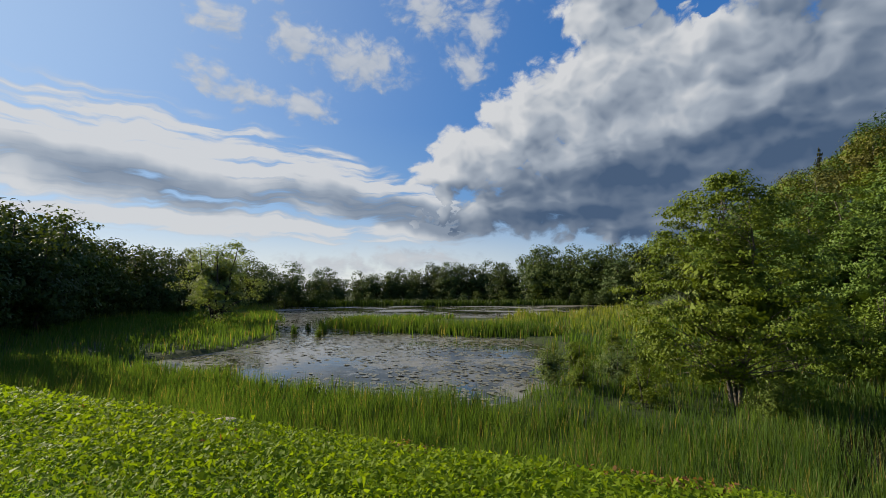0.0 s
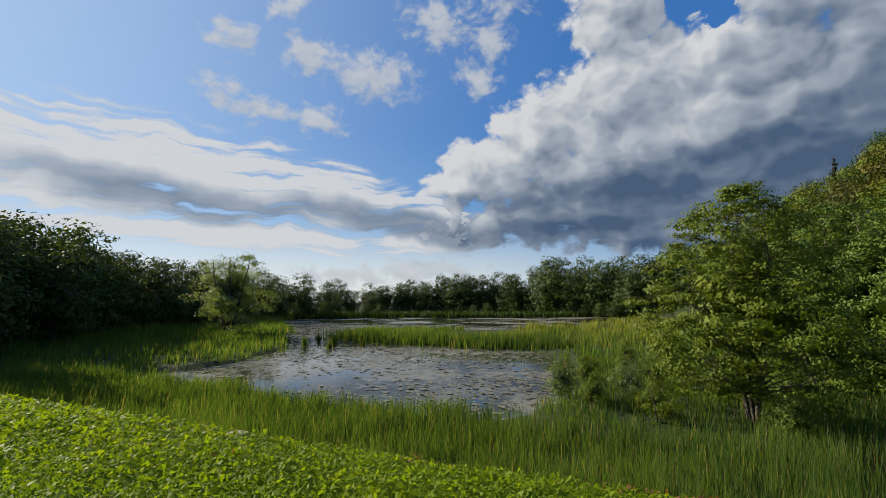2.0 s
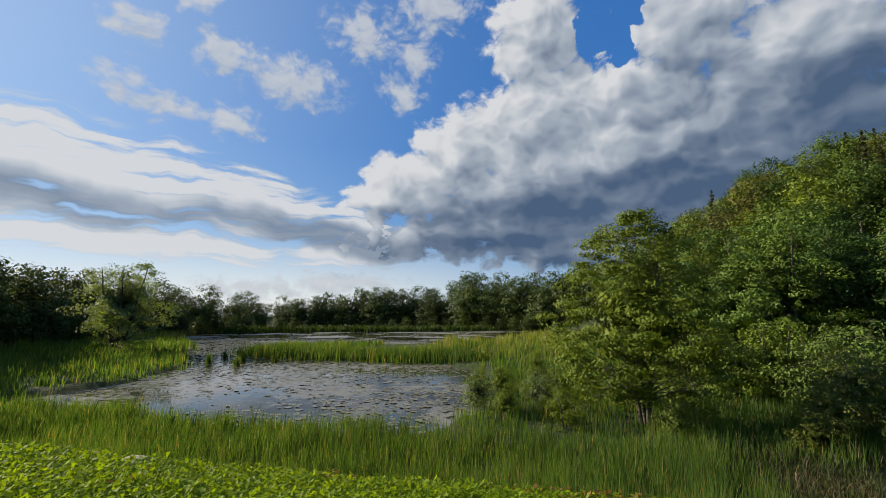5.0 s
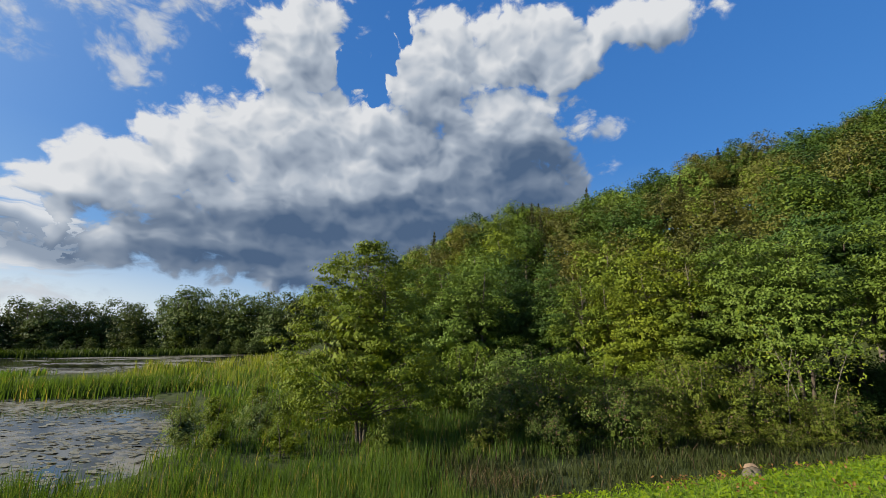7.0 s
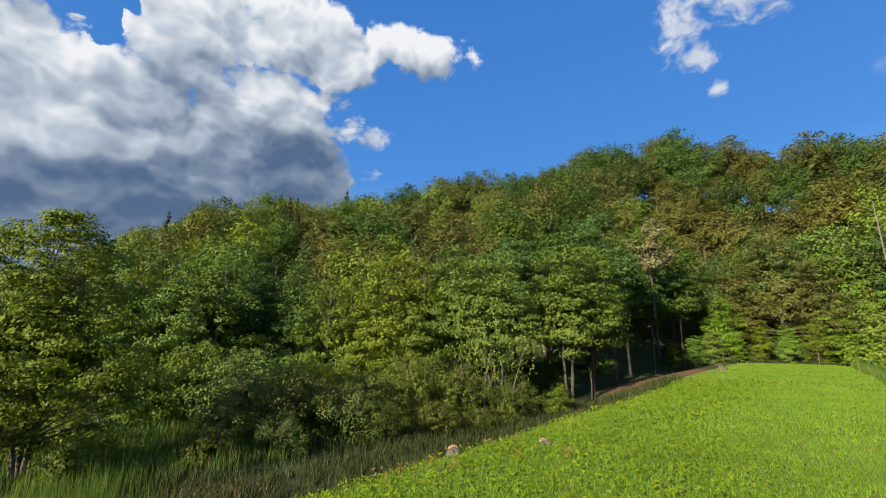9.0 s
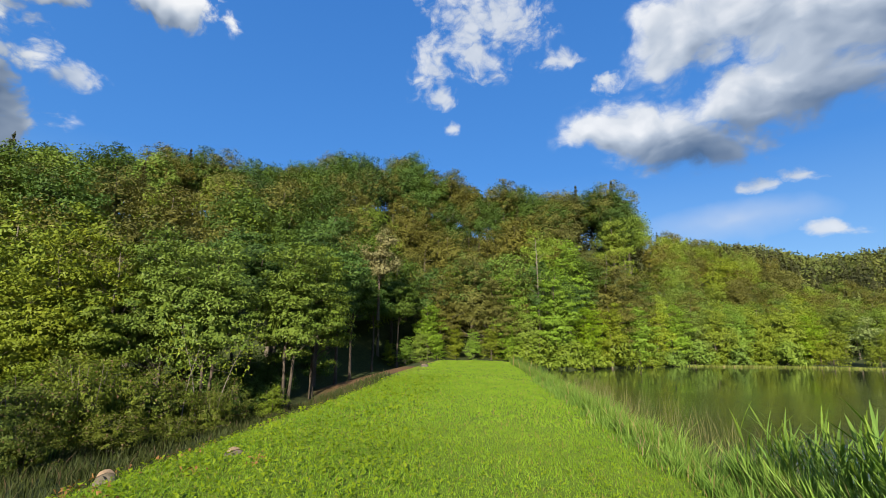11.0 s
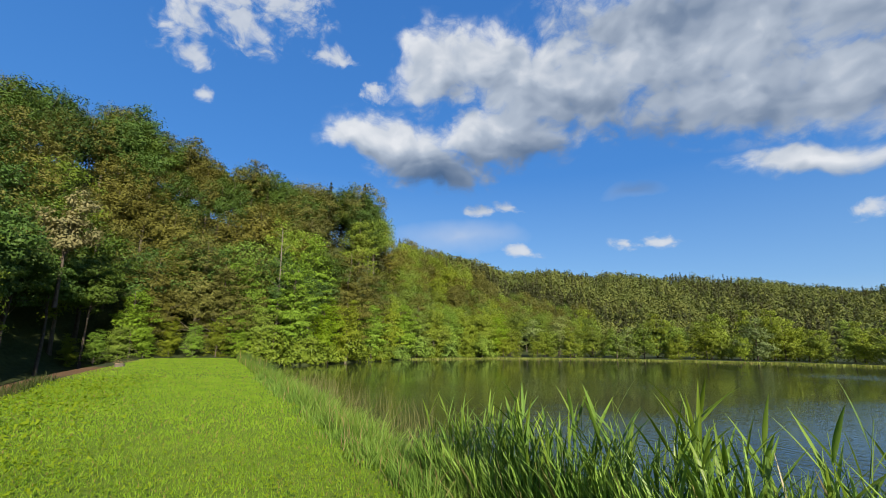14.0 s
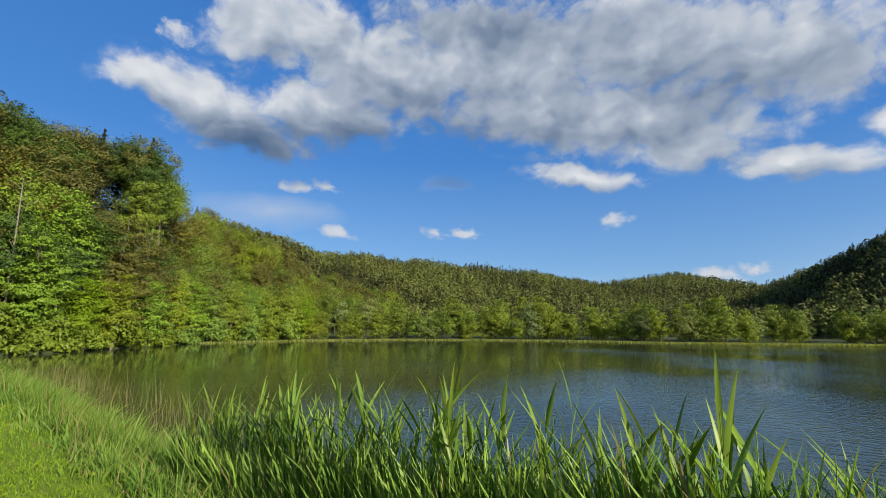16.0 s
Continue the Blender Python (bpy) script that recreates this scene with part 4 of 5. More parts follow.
for i, (x, y, s) in enumerate([(9.2, 17.0, 0.75), (11.2, 16.4, 0.95), (13.4, 17.4, 1.05), (13.2, 14.9, 0.8), (15.4, 15.6, 1.0), (17.6, 15.0, 1.05), (17.0, 13.3, 0.7), (19.8, 14.2, 0.95), (21.8, 14.4, 0.9), (23.4, 12.9, 0.7), (16.0, 18.0, 1.1), (19.0, 17.2, 1.1), (11.6, 19.6, 1.1), (14.4, 13.9, 0.5), (19.2, 12.6, 0.5), (10.2, 14.9, 0.55), (8.0, 15.6, 0.5), (21.5, 12.3, 0.55)]):
    plant(thicket[i % 2], x, y, s, i * 2.1, sz=(1.0, 1.25, 0.85, 1.1)[i % 4])
# slender stems that lean out of the wood
for i, (u, d, lean, h) in enumerate([(58.6, 25.5, 0.22, 5.2), (60.0, 25.8, -0.30, 4.6), (57.2, 25.0, -0.12, 4.0)]):
    r = np.random.default_rng(300 + i)
    sap = thing("sapling", "slender pale leaning sapling at the wood's edge", "tree", "saplings at the wood's edge")
    t = np.linspace(0, 1, 7)
    P = np.stack([-0.3 * lean * h * t ** 1.5 + 0.12 * np.sin(4 * t + i), lean * h * t ** 1.5, h * t - 0.2], 1)
    twigs = [tube([P[k], P[k] + [r.uniform(-0.5, 0.5), r.uniform(-0.6, 0.6), 0.4], P[k] + [r.uniform(-0.9, 0.9), r.uniform(-1, 1), 0.7]], [0.012, 0.008, 0.003], 4) for k in (3, 4, 5, 5, 6)]
    part("trunk", join([tube(P, np.linspace(0.04, 0.010, 7), 6)] + twigs), M_BARK_SNAG, sap, smooth=True)
    c = P[r.integers(4, 7, 260)] + r.normal(size=(260, 3)) * [0.5, 0.5, 0.45]
    part("crown", leaves(c, r.normal(size=(260, 3)) + [0, 0, 0.8], 0.14, 0.08, r, 0.2, True), M_LEAF_YELLOW, sap)
    sap.location = (d * math.sin(radians(u)), d * math.cos(radians(u)), float(land(d * math.sin(radians(u)), d * math.cos(radians(u)))))

# ---- the far side of the lower pond ----
F_ = "far trees beyond the pond"
far = [make_tree("far_tree", "tall dark green tree beyond the pond", 130 + i, 14, 5.3 - 0.4 * i, 0.3, 120, 2600, 0.50, M_FAR_LEAF, M_BARK_DARK, group=F_, tri=True, size=0.95, every=18, lobes=9, narrow=0.62, flat=0.6, inner=0.10) for i in range(3)]
r = np.random.default_rng(5)
FU, FD, FE = [-75, -62, -58, -50, -42, -30, -22, -12, -4, 2, 14], [62, 66, 80, 92, 118, 165, 160, 150, 140, 132, 120], [9, 7.8, 4.8, 4.6, 3.2, 2.3, 3.4, 4.4, 5.8, 5.6, 7.5]
for row in range(2):
    for u in np.arange(-76, 14, 1.15):
        ub = u + r.uniform(-0.9, 0.9)
        d = np.interp(ub, FU, FD) + row * 9 + r.uniform(-3, 3)
        tall = (1.6 + math.tan(radians(np.interp(ub, FU, FE))) * d + 2.3) * r.uniform(0.72, 1.14)
        if row == 1 and r.uniform() < 0.4:
            continue
        s = tall / 14
        plant(far[r.integers(3)], d * math.sin(radians(ub)), d * math.cos(radians(ub)), s * r.uniform(0.95, 1.1), r.uniform(0, 6), z=-2.4, sz=1.0)

for i, (u, d, s) in enumerate([(-68.5, 44, 0.50), (-72, 40, 0.80), (-76, 47, 1.05), (-80, 42, 1.05), (-84, 50, 1.25), (-71, 56, 1.05), (-66, 58, 0.9), (-63.5, 55, 0.7), (-68, 50, 0.8)]):
    plant(far[i % 3], d * math.sin(radians(u)), d * math.cos(radians(u)), s, i * 1.1, z=-2.3)

for u in np.arange(-58, 4, 1.7):
    d = np.interp(u, FU, FD) - 6 + r.uniform(-2, 2)
    plant(far[1 + r.integers(2)], d * math.sin(radians(u)), d * math.cos(radians(u)), r.uniform(0.28, 0.45) * (0.6 + d / 330), r.uniform(0, 6), z=-2.4, sz=0.8)

# ---- the far shore of the lake ----
L_ = "trees along the far lake shore"
shore_t = [make_tree("shore_tree", "rounded green tree along the far lake shore", 140 + i, 10, 4.0, 0.2, 110, 2900, 0.37, (M_LEAF_YELLOW, M_LEAF, M_LEAF_SILVER)[i], M_BARK_DARK, group=L_, tri=True, size=0.7, every=18, lobes=7, narrow=0.55, inner=0.06) for i in range(3)]
for row in range(2):
    for u in np.arange(116, 200, 1.9):
        ub = u + r.uniform(-1, 1)
        d = np.interp(ub, SHORE_U, SHORE_D) + 5 + row * 8 + r.uniform(-2, 2)
        tall = np.interp(ub, [112, 120, 130, 139, 149, 156, 168, 176, 182, 190], [11, 9.5, 9.2, 10, 11.2, 9.5, 11, 9.2, 8.5, 8.5]) * r.uniform(0.65, 1.05) * (0.75 if row == 0 else 1.0)
        v = r.uniform()
        plant(shore_t[0 if v < 0.62 else 1 if v < 0.85 else 2], d * math.sin(radians(ub)), d * math.cos(radians(ub)), tall / 10, r.uniform(0, 6), z=-0.6)


def far_forest():
    """Woods on the hills beyond the lake: thousands of small crowns, spires among them."""
    r = np.random.default_rng(11)
    geos_b, geos_s = [], []
    u = r.uniform(111, 200, 12500)
    foot, ridge = np.interp(u, [111, 118, 126, 135, 200], [150, 175, 160, 150, 155]), np.interp(u, U_KEYS, RIDGE)
    d = foot + (ridge + 12 - foot) * r.uniform(0, 1, len(u)) ** 0.85
    keep = r.uniform(0, 1, len(u)) < np.clip(d / 330, 0.3, 1.0)
    x, y = d * np.sin(np.radians(u)), d * np.cos(np.radians(u))
    keep &= (land(x, y) + 10.0) / d > np.where(u < 124, 0.03, 0.05)
    u, d = u[keep], d[keep]
    x, y = d * np.sin(np.radians(u)), d * np.cos(np.radians(u))
    z = land(x, y)
    tall = r.uniform(7.0, 10.5, len(u)) * (1 + 0.2 * wave(x, y, 0.11))
    spire = (wave(x, y, 0.05) + r.uniform(-0.7, 0.7, len(u))) > 0.12
    for which, n in ((True, 66), (False, 72)):
        m = spire == which
        k = m.sum()
        H = tall[m][:, None]
        f = np.tile(np.linspace(0.12, 1, n), (k, 1)) + r.uniform(-0.03, 0.03, (k, n))
        ang = r.uniform(0, 6.28, (k, n))
        wid = r.uniform(0.6, 1.0, (k, n)) ** 0.6 * (1.9 * (1.04 - f) if which else 2.5 * np.sqrt(np.clip(1 - (2 * f - 1.05) ** 2, 0.02, 1)))
        c = np.stack([x[m][:, None] + np.cos(ang) * wid, y[m][:, None] + np.sin(ang) * wid, z[m][:, None] - 0.5 + f * H], -1).reshape(-1, 3)
        N = np.stack([np.cos(ang), np.sin(ang), 0.7 * np.ones_like(ang)], -1).reshape(-1, 3) + r.normal(size=(k * n, 3)) * 0.18
        flakes = leaves(c, N, 0.66 if which else 0.72, 0.50 if which else 0.62, r, 0.2, True)
        (geos_s if which else geos_b).append(flakes)
    a = tagged(part("far_spruce_wood", join(geos_s), M_FAR_SPRUCE), "dark spruce woods on the far hills", "forest", kind="stuff")
    b = tagged(part("far_broadleaf_wood", join(geos_b), M_HILL_LEAF), "green broadleaf woods on the far hills", "forest", kind="stuff")
    return a, b


far_forest()

# ---- grass, weeds and reeds ----
def scatter(n, x0, x1, y0, y1, r, keep=None):
    x, y = r.uniform(x0, x1, n), r.uniform(y0, y1, n)
    if keep is not None:
        m = keep(x, y)
        x, y = x[m], y[m]
    return x, y


def stuff(name, geo, mat, label, category):
    return tagged(part(name, geo, mat), label, category, kind="stuff")


r = np.random.default_rng(21)
# mown lawn on the dam, thicker where one walks past it
geos = []
for n, x0, x1, y0, y1, h, w in ((52000, 2.5, 11, -3.0, 4.7, 0.065, 0.012), (34000, 11, 24, -3.0, 4.8, 0.075, 0.026), (20000, 24, 54, -3.2, 5.2, 0.085, 0.055), (42000, -7, 2.5, 2.2, 4.7, 0.075, 0.013), (9000, -16, -7, 2.0, 4.7, 0.085, 0.03), (26000, -9, 2.5, -3.0, 2.2, 0.07, 0.02)):
    x, y = scatter(n, x0, x1, y0, y1, r)
    x, y = x + r.normal(size=n) * 0.5, np.clip(y + r.normal(size=n) * 0.3, -3.05, 5.2)
    geos.append(blades(np.stack([x, y, land(x, y) - 0.005], 1), r.uniform(0.5, 1.25, len(x)) * h, w * r.uniform(0.6, 1.3, len(x)), (0, 0, 0), r, 1, 0.9))
stuff("lawn_grass", join(geos), M_LAWN, "short bright green mown grass on the dam", "grass")
# broad-leaved weeds in the lawn
geos = []
for n, x0, x1, y0, y1, s in ((24000, -6, 3.2, 2.4, 4.8, 0.050), (5000, -7, 3.2, 2.3, 4.8, 0.068), (8000, -14, -6, 2.4, 4.75, 0.075), (6000, 3.2, 10, 0.8, 4.7, 0.055), (2500, 10, 26, 1.5, 4.8, 0.09), (3000, 3, 9, -2.8, 1.0, 0.04)):
    x, y = scatter(n, x0, x1, y0, y1, r)
    x, y = x + r.normal(size=n) * 0.6, np.clip(y + r.normal(size=n) * 0.45, -2.9, 4.82)
    c = np.stack([x, y, land(x, y) + r.uniform(0.03, 0.13, n) * (s / 0.065) ** 0.5], 1)
    geos.append(leaves(c, np.array([0, 0, 1.0]) + r.normal(size=(n, 3)) * 0.5, s, s * 0.6, r, 0.2, True))
stuff("weed_leaves", join(geos), M_WEED, "broad green weed leaves growing through the lawn", "weeds")
# taller fringe along the edges of the dam
geos = []
for n, x0, x1, y0, y1, h in ((3500, -14, 26, 4.5, 5.4, 0.12), (4500, 4, 26, 5.2, 7.0, 0.26), (3000, -12, 3, -4.3, -2.9, 0.5), (9000, 8, 52, -4.5, -2.9, 0.75)):
    x, y = scatter(n, x0, x1, y0, y1, r)
    hh = h * r.uniform(0.4, 1.2, n)
    geos.append(blades(np.stack([x, y, land(x, y) - 0.02], 1), hh, np.clip(0.006 + np.abs(x - 1) * 0.0011, 0.007, 0.03), (0.03, 0, 0), r, 2, 0.6))
stuff("bank_grass", join(geos), M_BANK, "long uncut grass along both edges of the dam", "grass")
# the lake bank near the path: mounded, drooping grass that grows taller towards the water
cx, cy = scatter(1300, 1.6, 26, -4.6, -2.45, r, lambda a, b: b < -2.80 + 0.30 * wave(a, b, 1.6) + r.uniform(-0.1, 0.12, len(a)))
tuft = 32
rise = np.clip((-2.55 - cy) / 1.2 + 0.35 * wave(cx, cy, 1.3), 0.12, 1.0) * r.uniform(0.35, 1.25, len(cx))
sp = np.repeat(0.07 + 0.004 * cx, tuft)
x, y = np.repeat(cx, tuft) + r.normal(size=len(sp)) * sp, np.repeat(cy, tuft) + r.normal(size=len(sp)) * sp
stuff("bank_tussocks", blades(np.stack([x, y, land(x, y) - 0.03], 1), (0.10 + 0.80 * np.repeat(rise, tuft)) * r.uniform(0.6, 1.15, len(x)), 0.008 + 0.0011 * x, (0.08, -0.03, 0), r, 3, 0.85), M_BANK, "lush drooping tussocks of grass on the lake bank", "grass")
x, y = scatter(1100, 5, 30, -6.6, -4.0, r)
stuff("dry_rushes", blades(np.stack([x, y, np.maximum(land(x, y), -0.9)], 1), r.uniform(0.5, 1.35, len(x)), 0.005 + 0.0004 * x, (0.05, 0, 0), r, 3, 0.5), M_RUSH, "thin brown rush stalks at the lake's edge", "rushes")


# reed beds round the lower pond: tuft beside tuft
def bed(name, spots, mat, label, h, w, tuft=11, bend=0.26):
    geos = []
    for x0, x1, y0, y1, n, hs in spots:
        cx, cy = scatter(n // tuft, x0, x1, y0, y1, r, lambda a, b: ~inside(a, b, POND))
        k = len(cx)
        tall = r.uniform(0.55, 1.2, k) * (1 + 0.25 * wave(cx, cy, 0.6))
        dist = np.hypot(cx, cy)
        spread = np.repeat(0.10 + 0.006 * dist, tuft)
        x, y = np.repeat(cx, tuft) + r.normal(size=k * tuft) * spread, np.repeat(cy, tuft) + r.normal(size=k * tuft) * spread
        z = np.maximum(land(x, y), -2.6)
        far = np.hypot(x, y)
        geos.append(blades(np.stack([x, y, z - 0.05], 1), h * hs * np.repeat(tall, tuft) * r.uniform(0.7, 1.1, len(x)), np.clip(w * far / 12, w, 9 * w) * r.uniform(0.6, 1.4, len(x)), (0.04, 0, 0), r, 2, bend))
    return stuff(name, join(geos), mat, label, "reeds")


bed("reed_bed", [(-30, 5, 8.6, 14.6, 52000, 0.95), (-24, 4, 6.6, 8.8, 19000, 0.85), (4, 30, 14, 21, 9000, 0.8), (40, 52, -6.0, -3.6, 1500, 1.6), (-3, 12, 15, 34, 16000, 0.75)], M_REED, "dense fresh green reeds below the dam", 0.92, 0.017, 14)
# grass with shade painted into its colour, where the marsh lies in shadow
bed("marsh_sedge", [(4, 27, 5.4, 16, 27000, 0.55)], M_MARSH_SHADED, "marsh grass with brown blades below the dam, darkened to give shade", 0.92, 0.020, bend=0.6)
bed("marsh_reeds", [(-62, -22, 14, 62, 27000, 0.85), (-12, 26, 34, 66, 10000, 1.0)], M_REED, "green reeds in the marsh round the pond", 1.1, 0.02)
bed("pale_reed_bed", [(-14, 22, 40, 100, 9000, 1.1), (-80, -62, 30, 90, 5000, 1.0)], M_REED_PALE, "pale green reed bed on the far side of the pond", 1.3, 0.022)


def tongue(name, pts, width, n, h, mat, label, level=WATER_LOW):
    """Reeds along a line of points, standing in the water."""
    P = np.array(pts, float)
    t = r.uniform(0, len(P) - 1.001, n)
    i = t.astype(int)
    c = P[i] + (P[i + 1] - P[i]) * (t - i)[:, None] + r.normal(size=(n, 2)) * width
    z = np.full(n, level - 0.1)
    dist = np.hypot(c[:, 0], c[:, 1])
    return stuff(name, blades(np.column_stack([c, z]), h * r.uniform(0.55, 1.15, n), 0.0016 * dist, (0.05, 0, 0), r, 2, 0.3), mat, label, "reeds")


tongue("reed_tongue", [(-29.5, 43.5), (-25, 42.6), (-19, 41.2), (-14, 41.4), (-10, 41.0), (-6, 42)], 1.5, 9000, 1.5, M_REED, "band of reeds that reaches into the pond")
tongue("lake_shore_reeds", [((d - 0.5) * math.sin(radians(u)), (d - 0.5) * math.cos(radians(u))) for u, d in zip(SHORE_U[4:13], SHORE_D[4:13])], 0.5, 12000, 0.42, M_REED_PALE, "pale strip of low reeds along the far lake shore", WATER_LAKE)
tongue("far_shore_reeds", [(-85, 93), (-66, 105), (-46, 115), (-22, 133), (0, 140)], 1.5, 6000, 2.0, M_LEAF_DARK, "dark band of reeds along the far pond shore")
for x, y, s in ((-24.5, 33.0, 1.0), (-26.5, 36.5, 0.9), (-23.0, 36.0, 0.9), (-28.3, 34.3, 1.1), (-30, 38.5, 1.0), (-29.3, 40.2, 0.8), (-31.5, 42.5, 0.8), (-3.4, 26.2, 1.6), (-2.0, 28.5, 1.2)):
    n = 110
    a = np.column_stack([x + r.normal(size=n) * 0.13 * s, y + r.normal(size=n) * 0.13 * s, np.full(n, WATER_LOW - 0.1)])
    tagged(part("cattail_tuft", blades(a, 1.05 * s * r.uniform(0.6, 1.1, n), 0.035, (0, 0, 0), r, 2, 0.2), M_REED), "small tuft of cattails standing in the pond", "cattails", "cattail tufts in the pond")

# lily pads
n = 42000
x, y = scatter(n, -60, 0, 14, 75, r, lambda a, b: inside(a, b, POND) & (wave(a, b, 0.22, 1.0) + 0.5 * wave(a, b, 0.9, 4.0) + r.uniform(-0.9, 0.9, len(a)) > 0.05))
k = len(x)
th = np.linspace(0, 2 * np.pi, 6)[:-1]
rad = r.uniform(0.06, 0.17, k) * (1 + np.hypot(x, y) / 60)
V = np.stack([x[:, None] + rad[:, None] * np.cos(th + r.uniform(0, 1, (k, 1))), y[:, None] + rad[:, None] * np.sin(th), WATER_LOW + 0.006 + r.uniform(0, 0.04, (k, 5)) * (r.uniform(0, 1, (k, 1)) < 0.25)], -1).reshape(-1, 3)
b = (np.arange(k) * 5)[:, None]
stuff("lily_pads", (V, np.hstack([b, b + 1, b + 2, b + 3, b + 4])), M_PAD, "brownish floating lily pads on the pond", "lily pads")


# tall reeds beside the path at the lake
def make_reed(seed):
    r = np.random.default_rng(seed)
    reed = thing("reed_plant", "tall green reed with long blades at the lake's edge", "reed", "reeds at the lake's edge")
    h = 2.0
    z = np.linspace(0, h, 6)
    bow = 0.10 * (z / h) ** 2
    ang0 = r.uniform(0, 6.28)
    S = np.stack([np.cos(ang0) * bow, np.sin(ang0) * bow, z], 1)
    part("stem", tube(S, np.linspace(0.006, 0.002, 6), 5), M_REED_TALL, reed)
    for i in range(12):
        f = 0.22 + 0.062 * i + r.uniform(-0.02, 0.02)
        p0 = np.array([np.interp(f * h, z, S[:, j]) for j in range(3)])
        a = ang0 + (i % 2) * np.pi + r.normal() * 0.5
        out, side = np.array([np.cos(a), np.sin(a), 0]), np.array([-np.sin(a), np.cos(a), 0])
        L, wd, up = r.uniform(0.34, 0.62), r.uniform(0.022, 0.038), r.uniform(0.85, 1.42)
        t = np.linspace(0, 1, 6)
        line = p0 + L * (np.outer(t * np.cos(up) + 0.08 * t ** 2, out) + np.outer(t * np.sin(up) - 0.10 * t ** 2.4, [0, 0, 1.0]))
        ww = wd * np.array([0.35, 0.85, 1.0, 0.8, 0.45, 0.03])[:, None] * 0.5
        mid = np.array([0, 0, -1.0]) * ww * 0.45
        V = np.stack([line - side * ww, line + mid, line + side * ww], 1).reshape(-1, 3)
        k = np.arange(5)[:, None] * 3
        F = np.concatenate([np.hstack([k, k + 1, k + 4, k + 3]), np.hstack([k + 1, k + 2, k + 5, k + 4])])
        part("blade", (V, F), M_REED_TALL, reed, smooth=True)
    return reed


reeds = [make_reed(200 + i) for i in range(6)]
r = np.random.default_rng(31)
for i in range(350):
    x = r.uniform(0.5, 7.4)
    y = -3.45 - abs(r.normal()) * 0.50
    s = r.uniform(0.70, 0.95) * float(np.interp(x, [0.5, 3, 7.4], [1.0, 1.02, 0.76]))
    m = Matrix.LocRotScale((x, y, min(float(land(x, y)), -0.45) - 0.1), Euler((r.normal() * 0.07, r.normal() * 0.09, r.uniform(0, 6.28))), (s, s, s))
    if i < 6:
        reeds[i].matrix_basis = m
    else:
        k = reeds[i % 6]
        keep = k.matrix_basis.copy()
        k.matrix_basis = Matrix()
        copy_thing(k, m)
        k.matrix_basis = keep


# the thick of the reeds, blade upon blade
n = 30000
x = 0.4 + 7.2 * r.uniform(0, 1, n) ** 1.3
y = -3.35 - np.abs(r.normal(size=n)) * 0.5
z = np.minimum(land(x, y), -0.45) + r.uniform(-0.1, 0.90, n) * np.interp(x, [2, 6], [1.12, 0.3])
stuff("reed_thicket", blades(np.stack([x, y, z], 1), r.uniform(0.30, 0.80, n), r.uniform(0.016, 0.034, n), (0.05, 0.02, 0), r, 3, 0.40), M_REED_TALL, "dense tangle of green reed blades at the lake's edge", "reeds")

x = r.uniform(-9, 0.4, 3500)
y = -3.5 - np.abs(r.normal(size=3500)) * 0.45
stuff("reed_fringe", blades(np.stack([x, y, np.minimum(land(x, y), -0.45)], 1), r.uniform(0.8, 1.6, 3500), r.uniform(0.012, 0.026, 3500), (0.0, 0.0, 0), r, 3, 0.35), M_REED_TALL, "fringe of green reeds along the lake's edge", "reeds")

# ---- small things on the dam ----
def stump(x, y, rad, h, label):
    r = np.random.default_rng(int(x * 10))
    th = np.linspace(0, 2 * np.pi, 14)[:-1]
    z = float(land(x, y))
    ob = thing("tree_stump", label, "stump")
    ob.location = (x, y, z)
    rings = []
    for zz, k in ((-0.1, 1.35), (0.02, 1.2), (h * 0.5, 1.02), (h, 0.98)):
        rings.append(np.stack([rad * k * np.cos(th) * (1 + 0.10 * np.sin(3 * th)), rad * k * np.sin(th) * (1 + 0.08 * np.cos(4 * th)), np.full(13, zz) + 0.03 * np.sin(2 * th) * (zz == h)], 1))
    i, j = np.meshgrid(np.arange(3), np.arange(13), indexing="ij")
    q = np.stack([i * 13 + j, i * 13 + (j + 1) % 13, (i + 1) * 13 + (j + 1) % 13, (i + 1) * 13 + j], -1).reshape(-1, 4)
    part("bark", (np.concatenate(rings), q), M_BARK, ob)
    top = np.vstack([rings[-1] * 0.96 + [0, 0, 0.01], [[0, 0, h + 0.012]]])
    j = np.arange(13)
    part("cut_face", (top, np.stack([j, (j + 1) % 13, np.full(13, 13)], 1)), M_CUT, ob, "pale sawn wood")


stump(6.66, 4.66, 0.11, 0.11, "low sawn tree stump at the edge of the lawn")
stump(7.9, 3.65, 0.12, 0.05, "weathered low stump in the lawn")
stump(37.5, 4.6, 0.26, 0.22, "reddish old stump near the end of the dam")


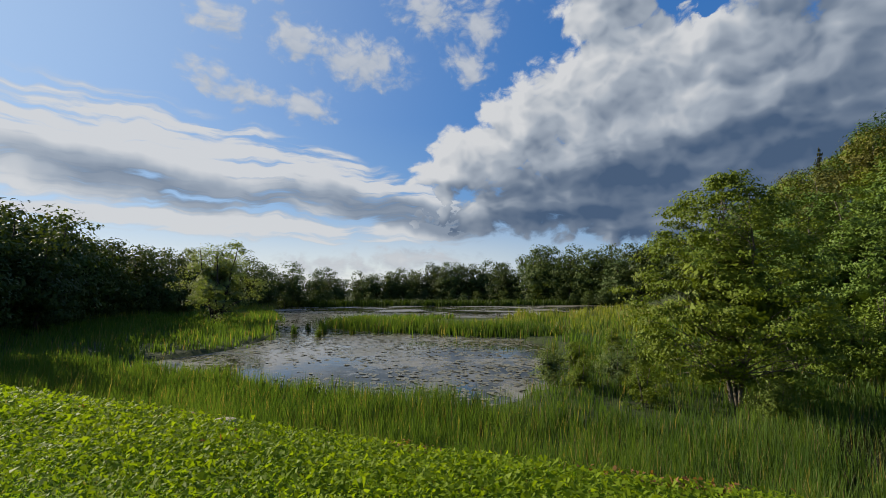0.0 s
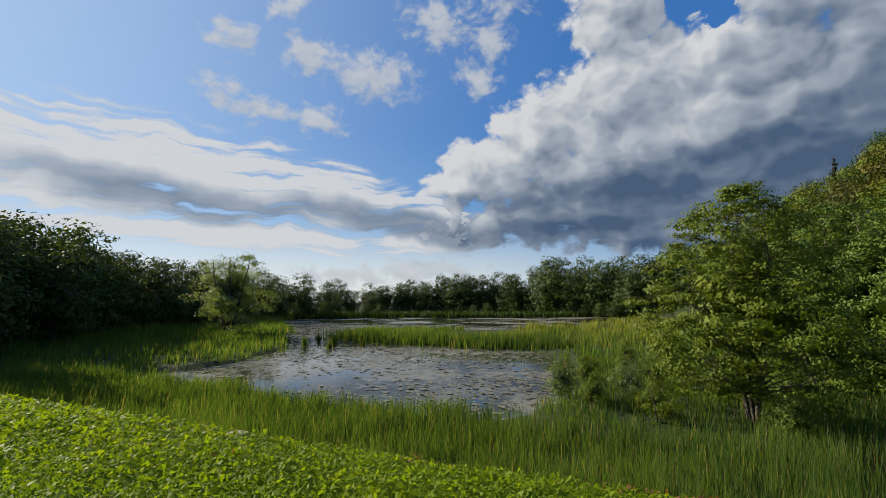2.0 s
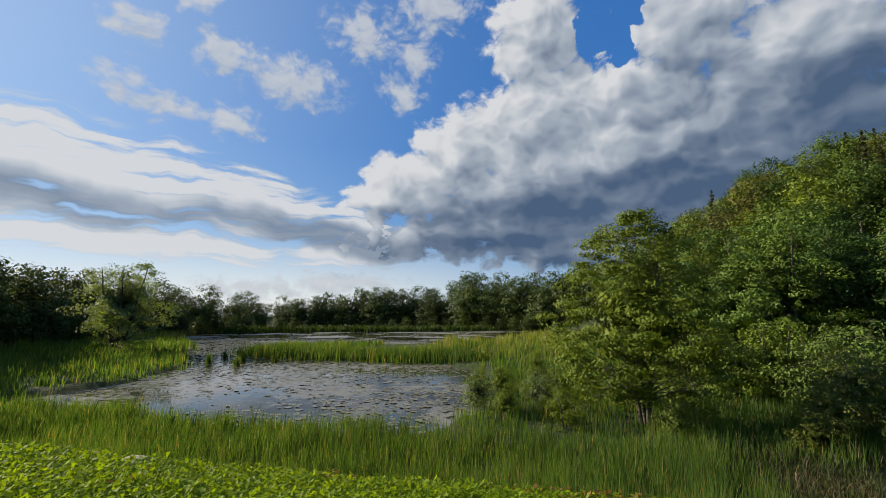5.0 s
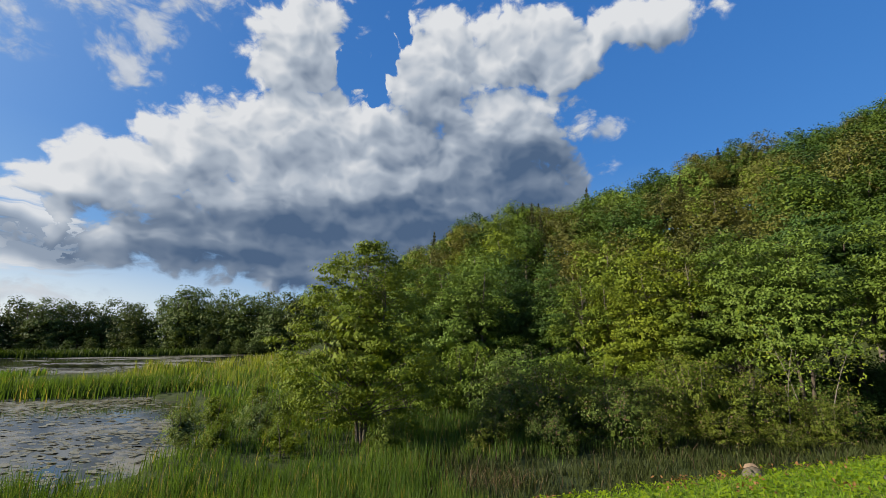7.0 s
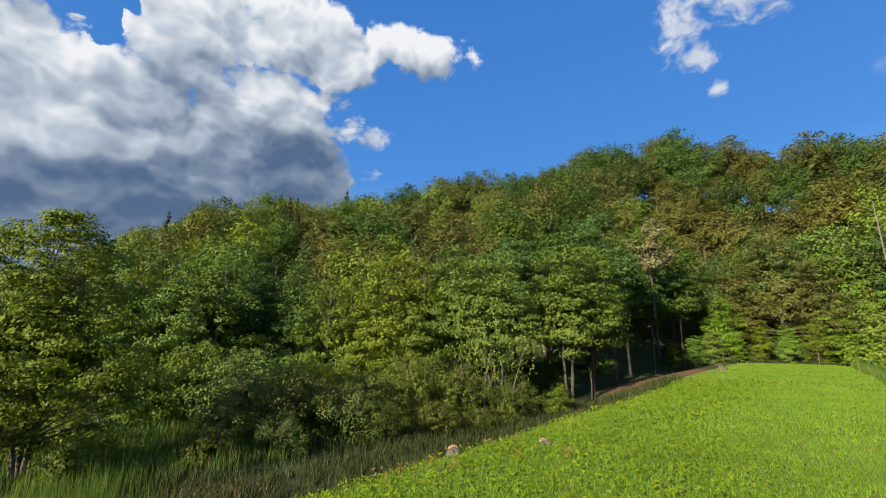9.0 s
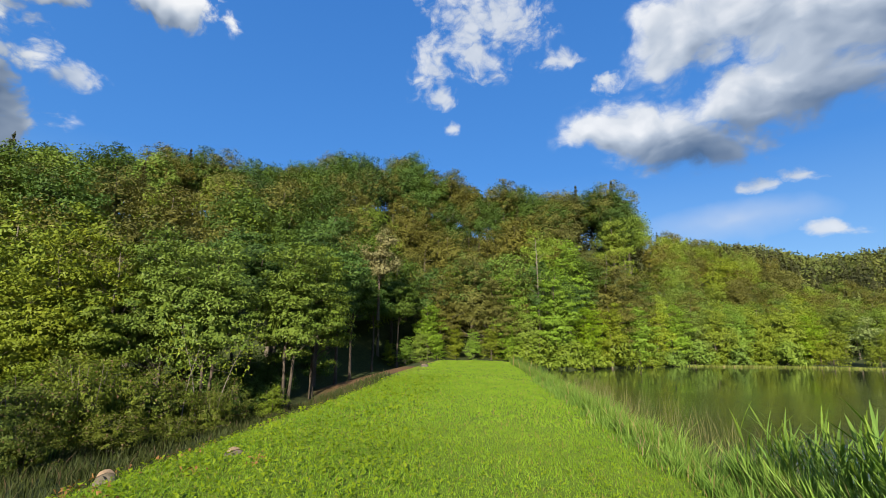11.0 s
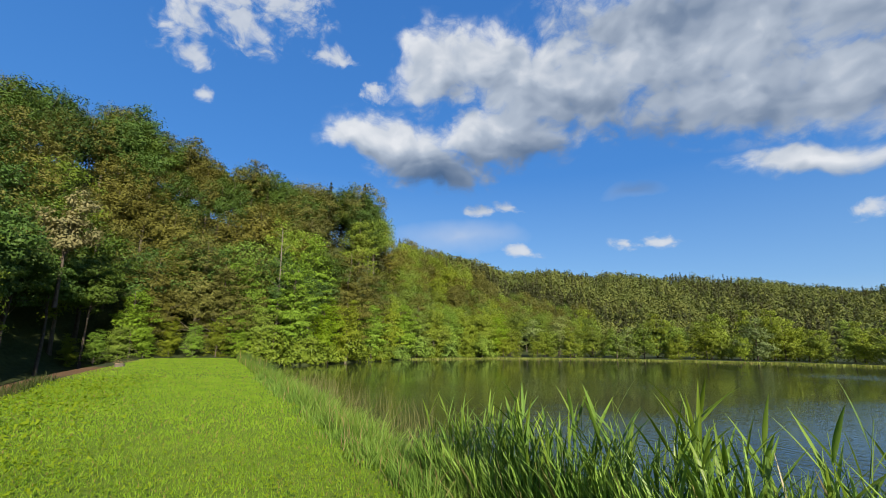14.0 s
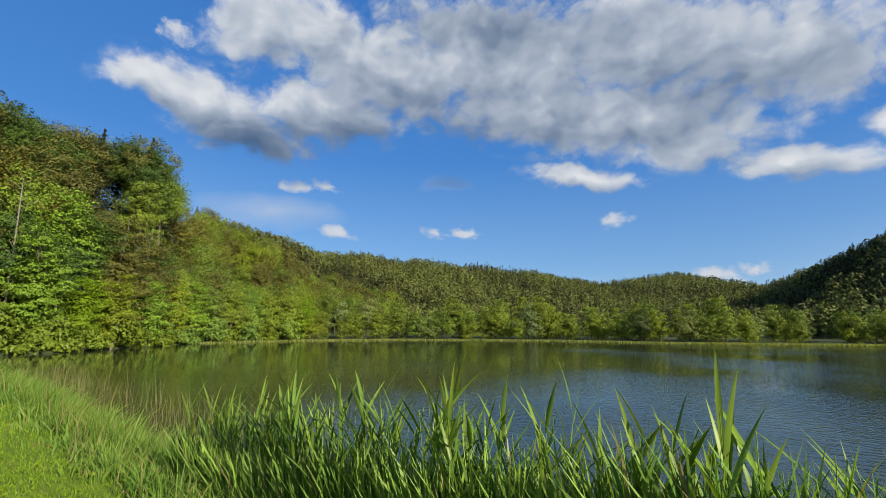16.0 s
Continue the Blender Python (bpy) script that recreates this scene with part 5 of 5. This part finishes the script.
def clump_of(x, y, n, spread, h, w, bend=0.9, leafy=0.0):
    """A loose clump of stalks or leaves on the ground."""
    r = np.random.default_rng(int(abs(x * 31 + y * 17)) + n)
    px, py = x + r.normal(size=n) * spread, y + r.normal(size=n) * spread * 0.7
    geo = blades(np.stack([px, py, land(px, py) - 0.02], 1), h * r.uniform(0.4, 1.2, n), w, (0, 0, 0), r, 2, bend)
    if leafy:
        c = np.stack([px, py, land(px, py) + r.uniform(0.03, h, n)], 1)
        geo = leaves(c, np.array([0, 0, 1.0]) + r.normal(size=(n, 3)) * 0.6, leafy, leafy * 0.5, r, 0.25)
    return geo


stuff("brush_heap", clump_of(6.6, 12.7, 500, 0.75, 0.40, 0.02, 1.6), M_DRY, "heap of dry brown cut stalks in the marsh", "brush heap")
stuff("withered_weeds", join([clump_of(x, y, n, k, 0.14, 0.01, leafy=0.06) for x, y, n, k in ((-1.9, 4.72, 50, 0.12), (-1.6, 4.75, 30, 0.10), (0.55, 4.75, 130, 0.25), (0.9, 4.85, 90, 0.2), (-6.5, 3.9, 14, 0.3), (-3.4, 3.6, 10, 0.3), (-5.2, 4.3, 14, 0.2), (1.0, 4.85, 50, 0.2), (5.2, 4.55, 40, 0.2), (6.3, 4.7, 60, 0.3), (7.9, 4.75, 50, 0.3), (11.4, 4.9, 70, 0.3), (14.5, 4.9, 60, 0.4), (6.6, 3.5, 26, 0.1), (7.3, 3.0, 22, 0.1), (5.6, 3.9, 26, 0.12), (3.2, 4.6, 40, 0.25), (18.5, 5.0, 60, 0.5))]), M_RUST, "withered red-brown weeds at the lawn's edge", "weeds")
stuff("dry_grass_tufts", join([clump_of(x, y, n, k, 0.32, 0.012) for x, y, n, k in ((13.0, -3.1, 60, 0.3), (9.0, -3.0, 60, 0.25), (17, -3.2, 60, 0.3), (46, 5.6, 120, 0.7))]), M_DRY, "tufts of dry straw-coloured grass on the bank", "grass tuft")


def flat_stone(x, y, rad, label):
    r = np.random.default_rng(9)
    bm = bmesh.new()
    bmesh.ops.create_icosphere(bm, subdivisions=3, radius=rad)
    for v in bm.verts:
        v.co *= 1 + 0.18 * noise.noise(v.co * 6) + 0.05 * noise.noise(v.co * 20)
        v.co.z *= 0.32
    me = bpy.data.meshes.new("stone")
    bm.to_mesh(me)
    bm.free()
    me.materials.append(M_STONE)
    ob = tagged(new("flat_stone", me), label, "stone")
    ob.location = (x, y, float(land(x, y)) + rad * 0.12)


flat_stone(-4.45, 4.62, 0.17, "pale flat stone at the lawn's edge")
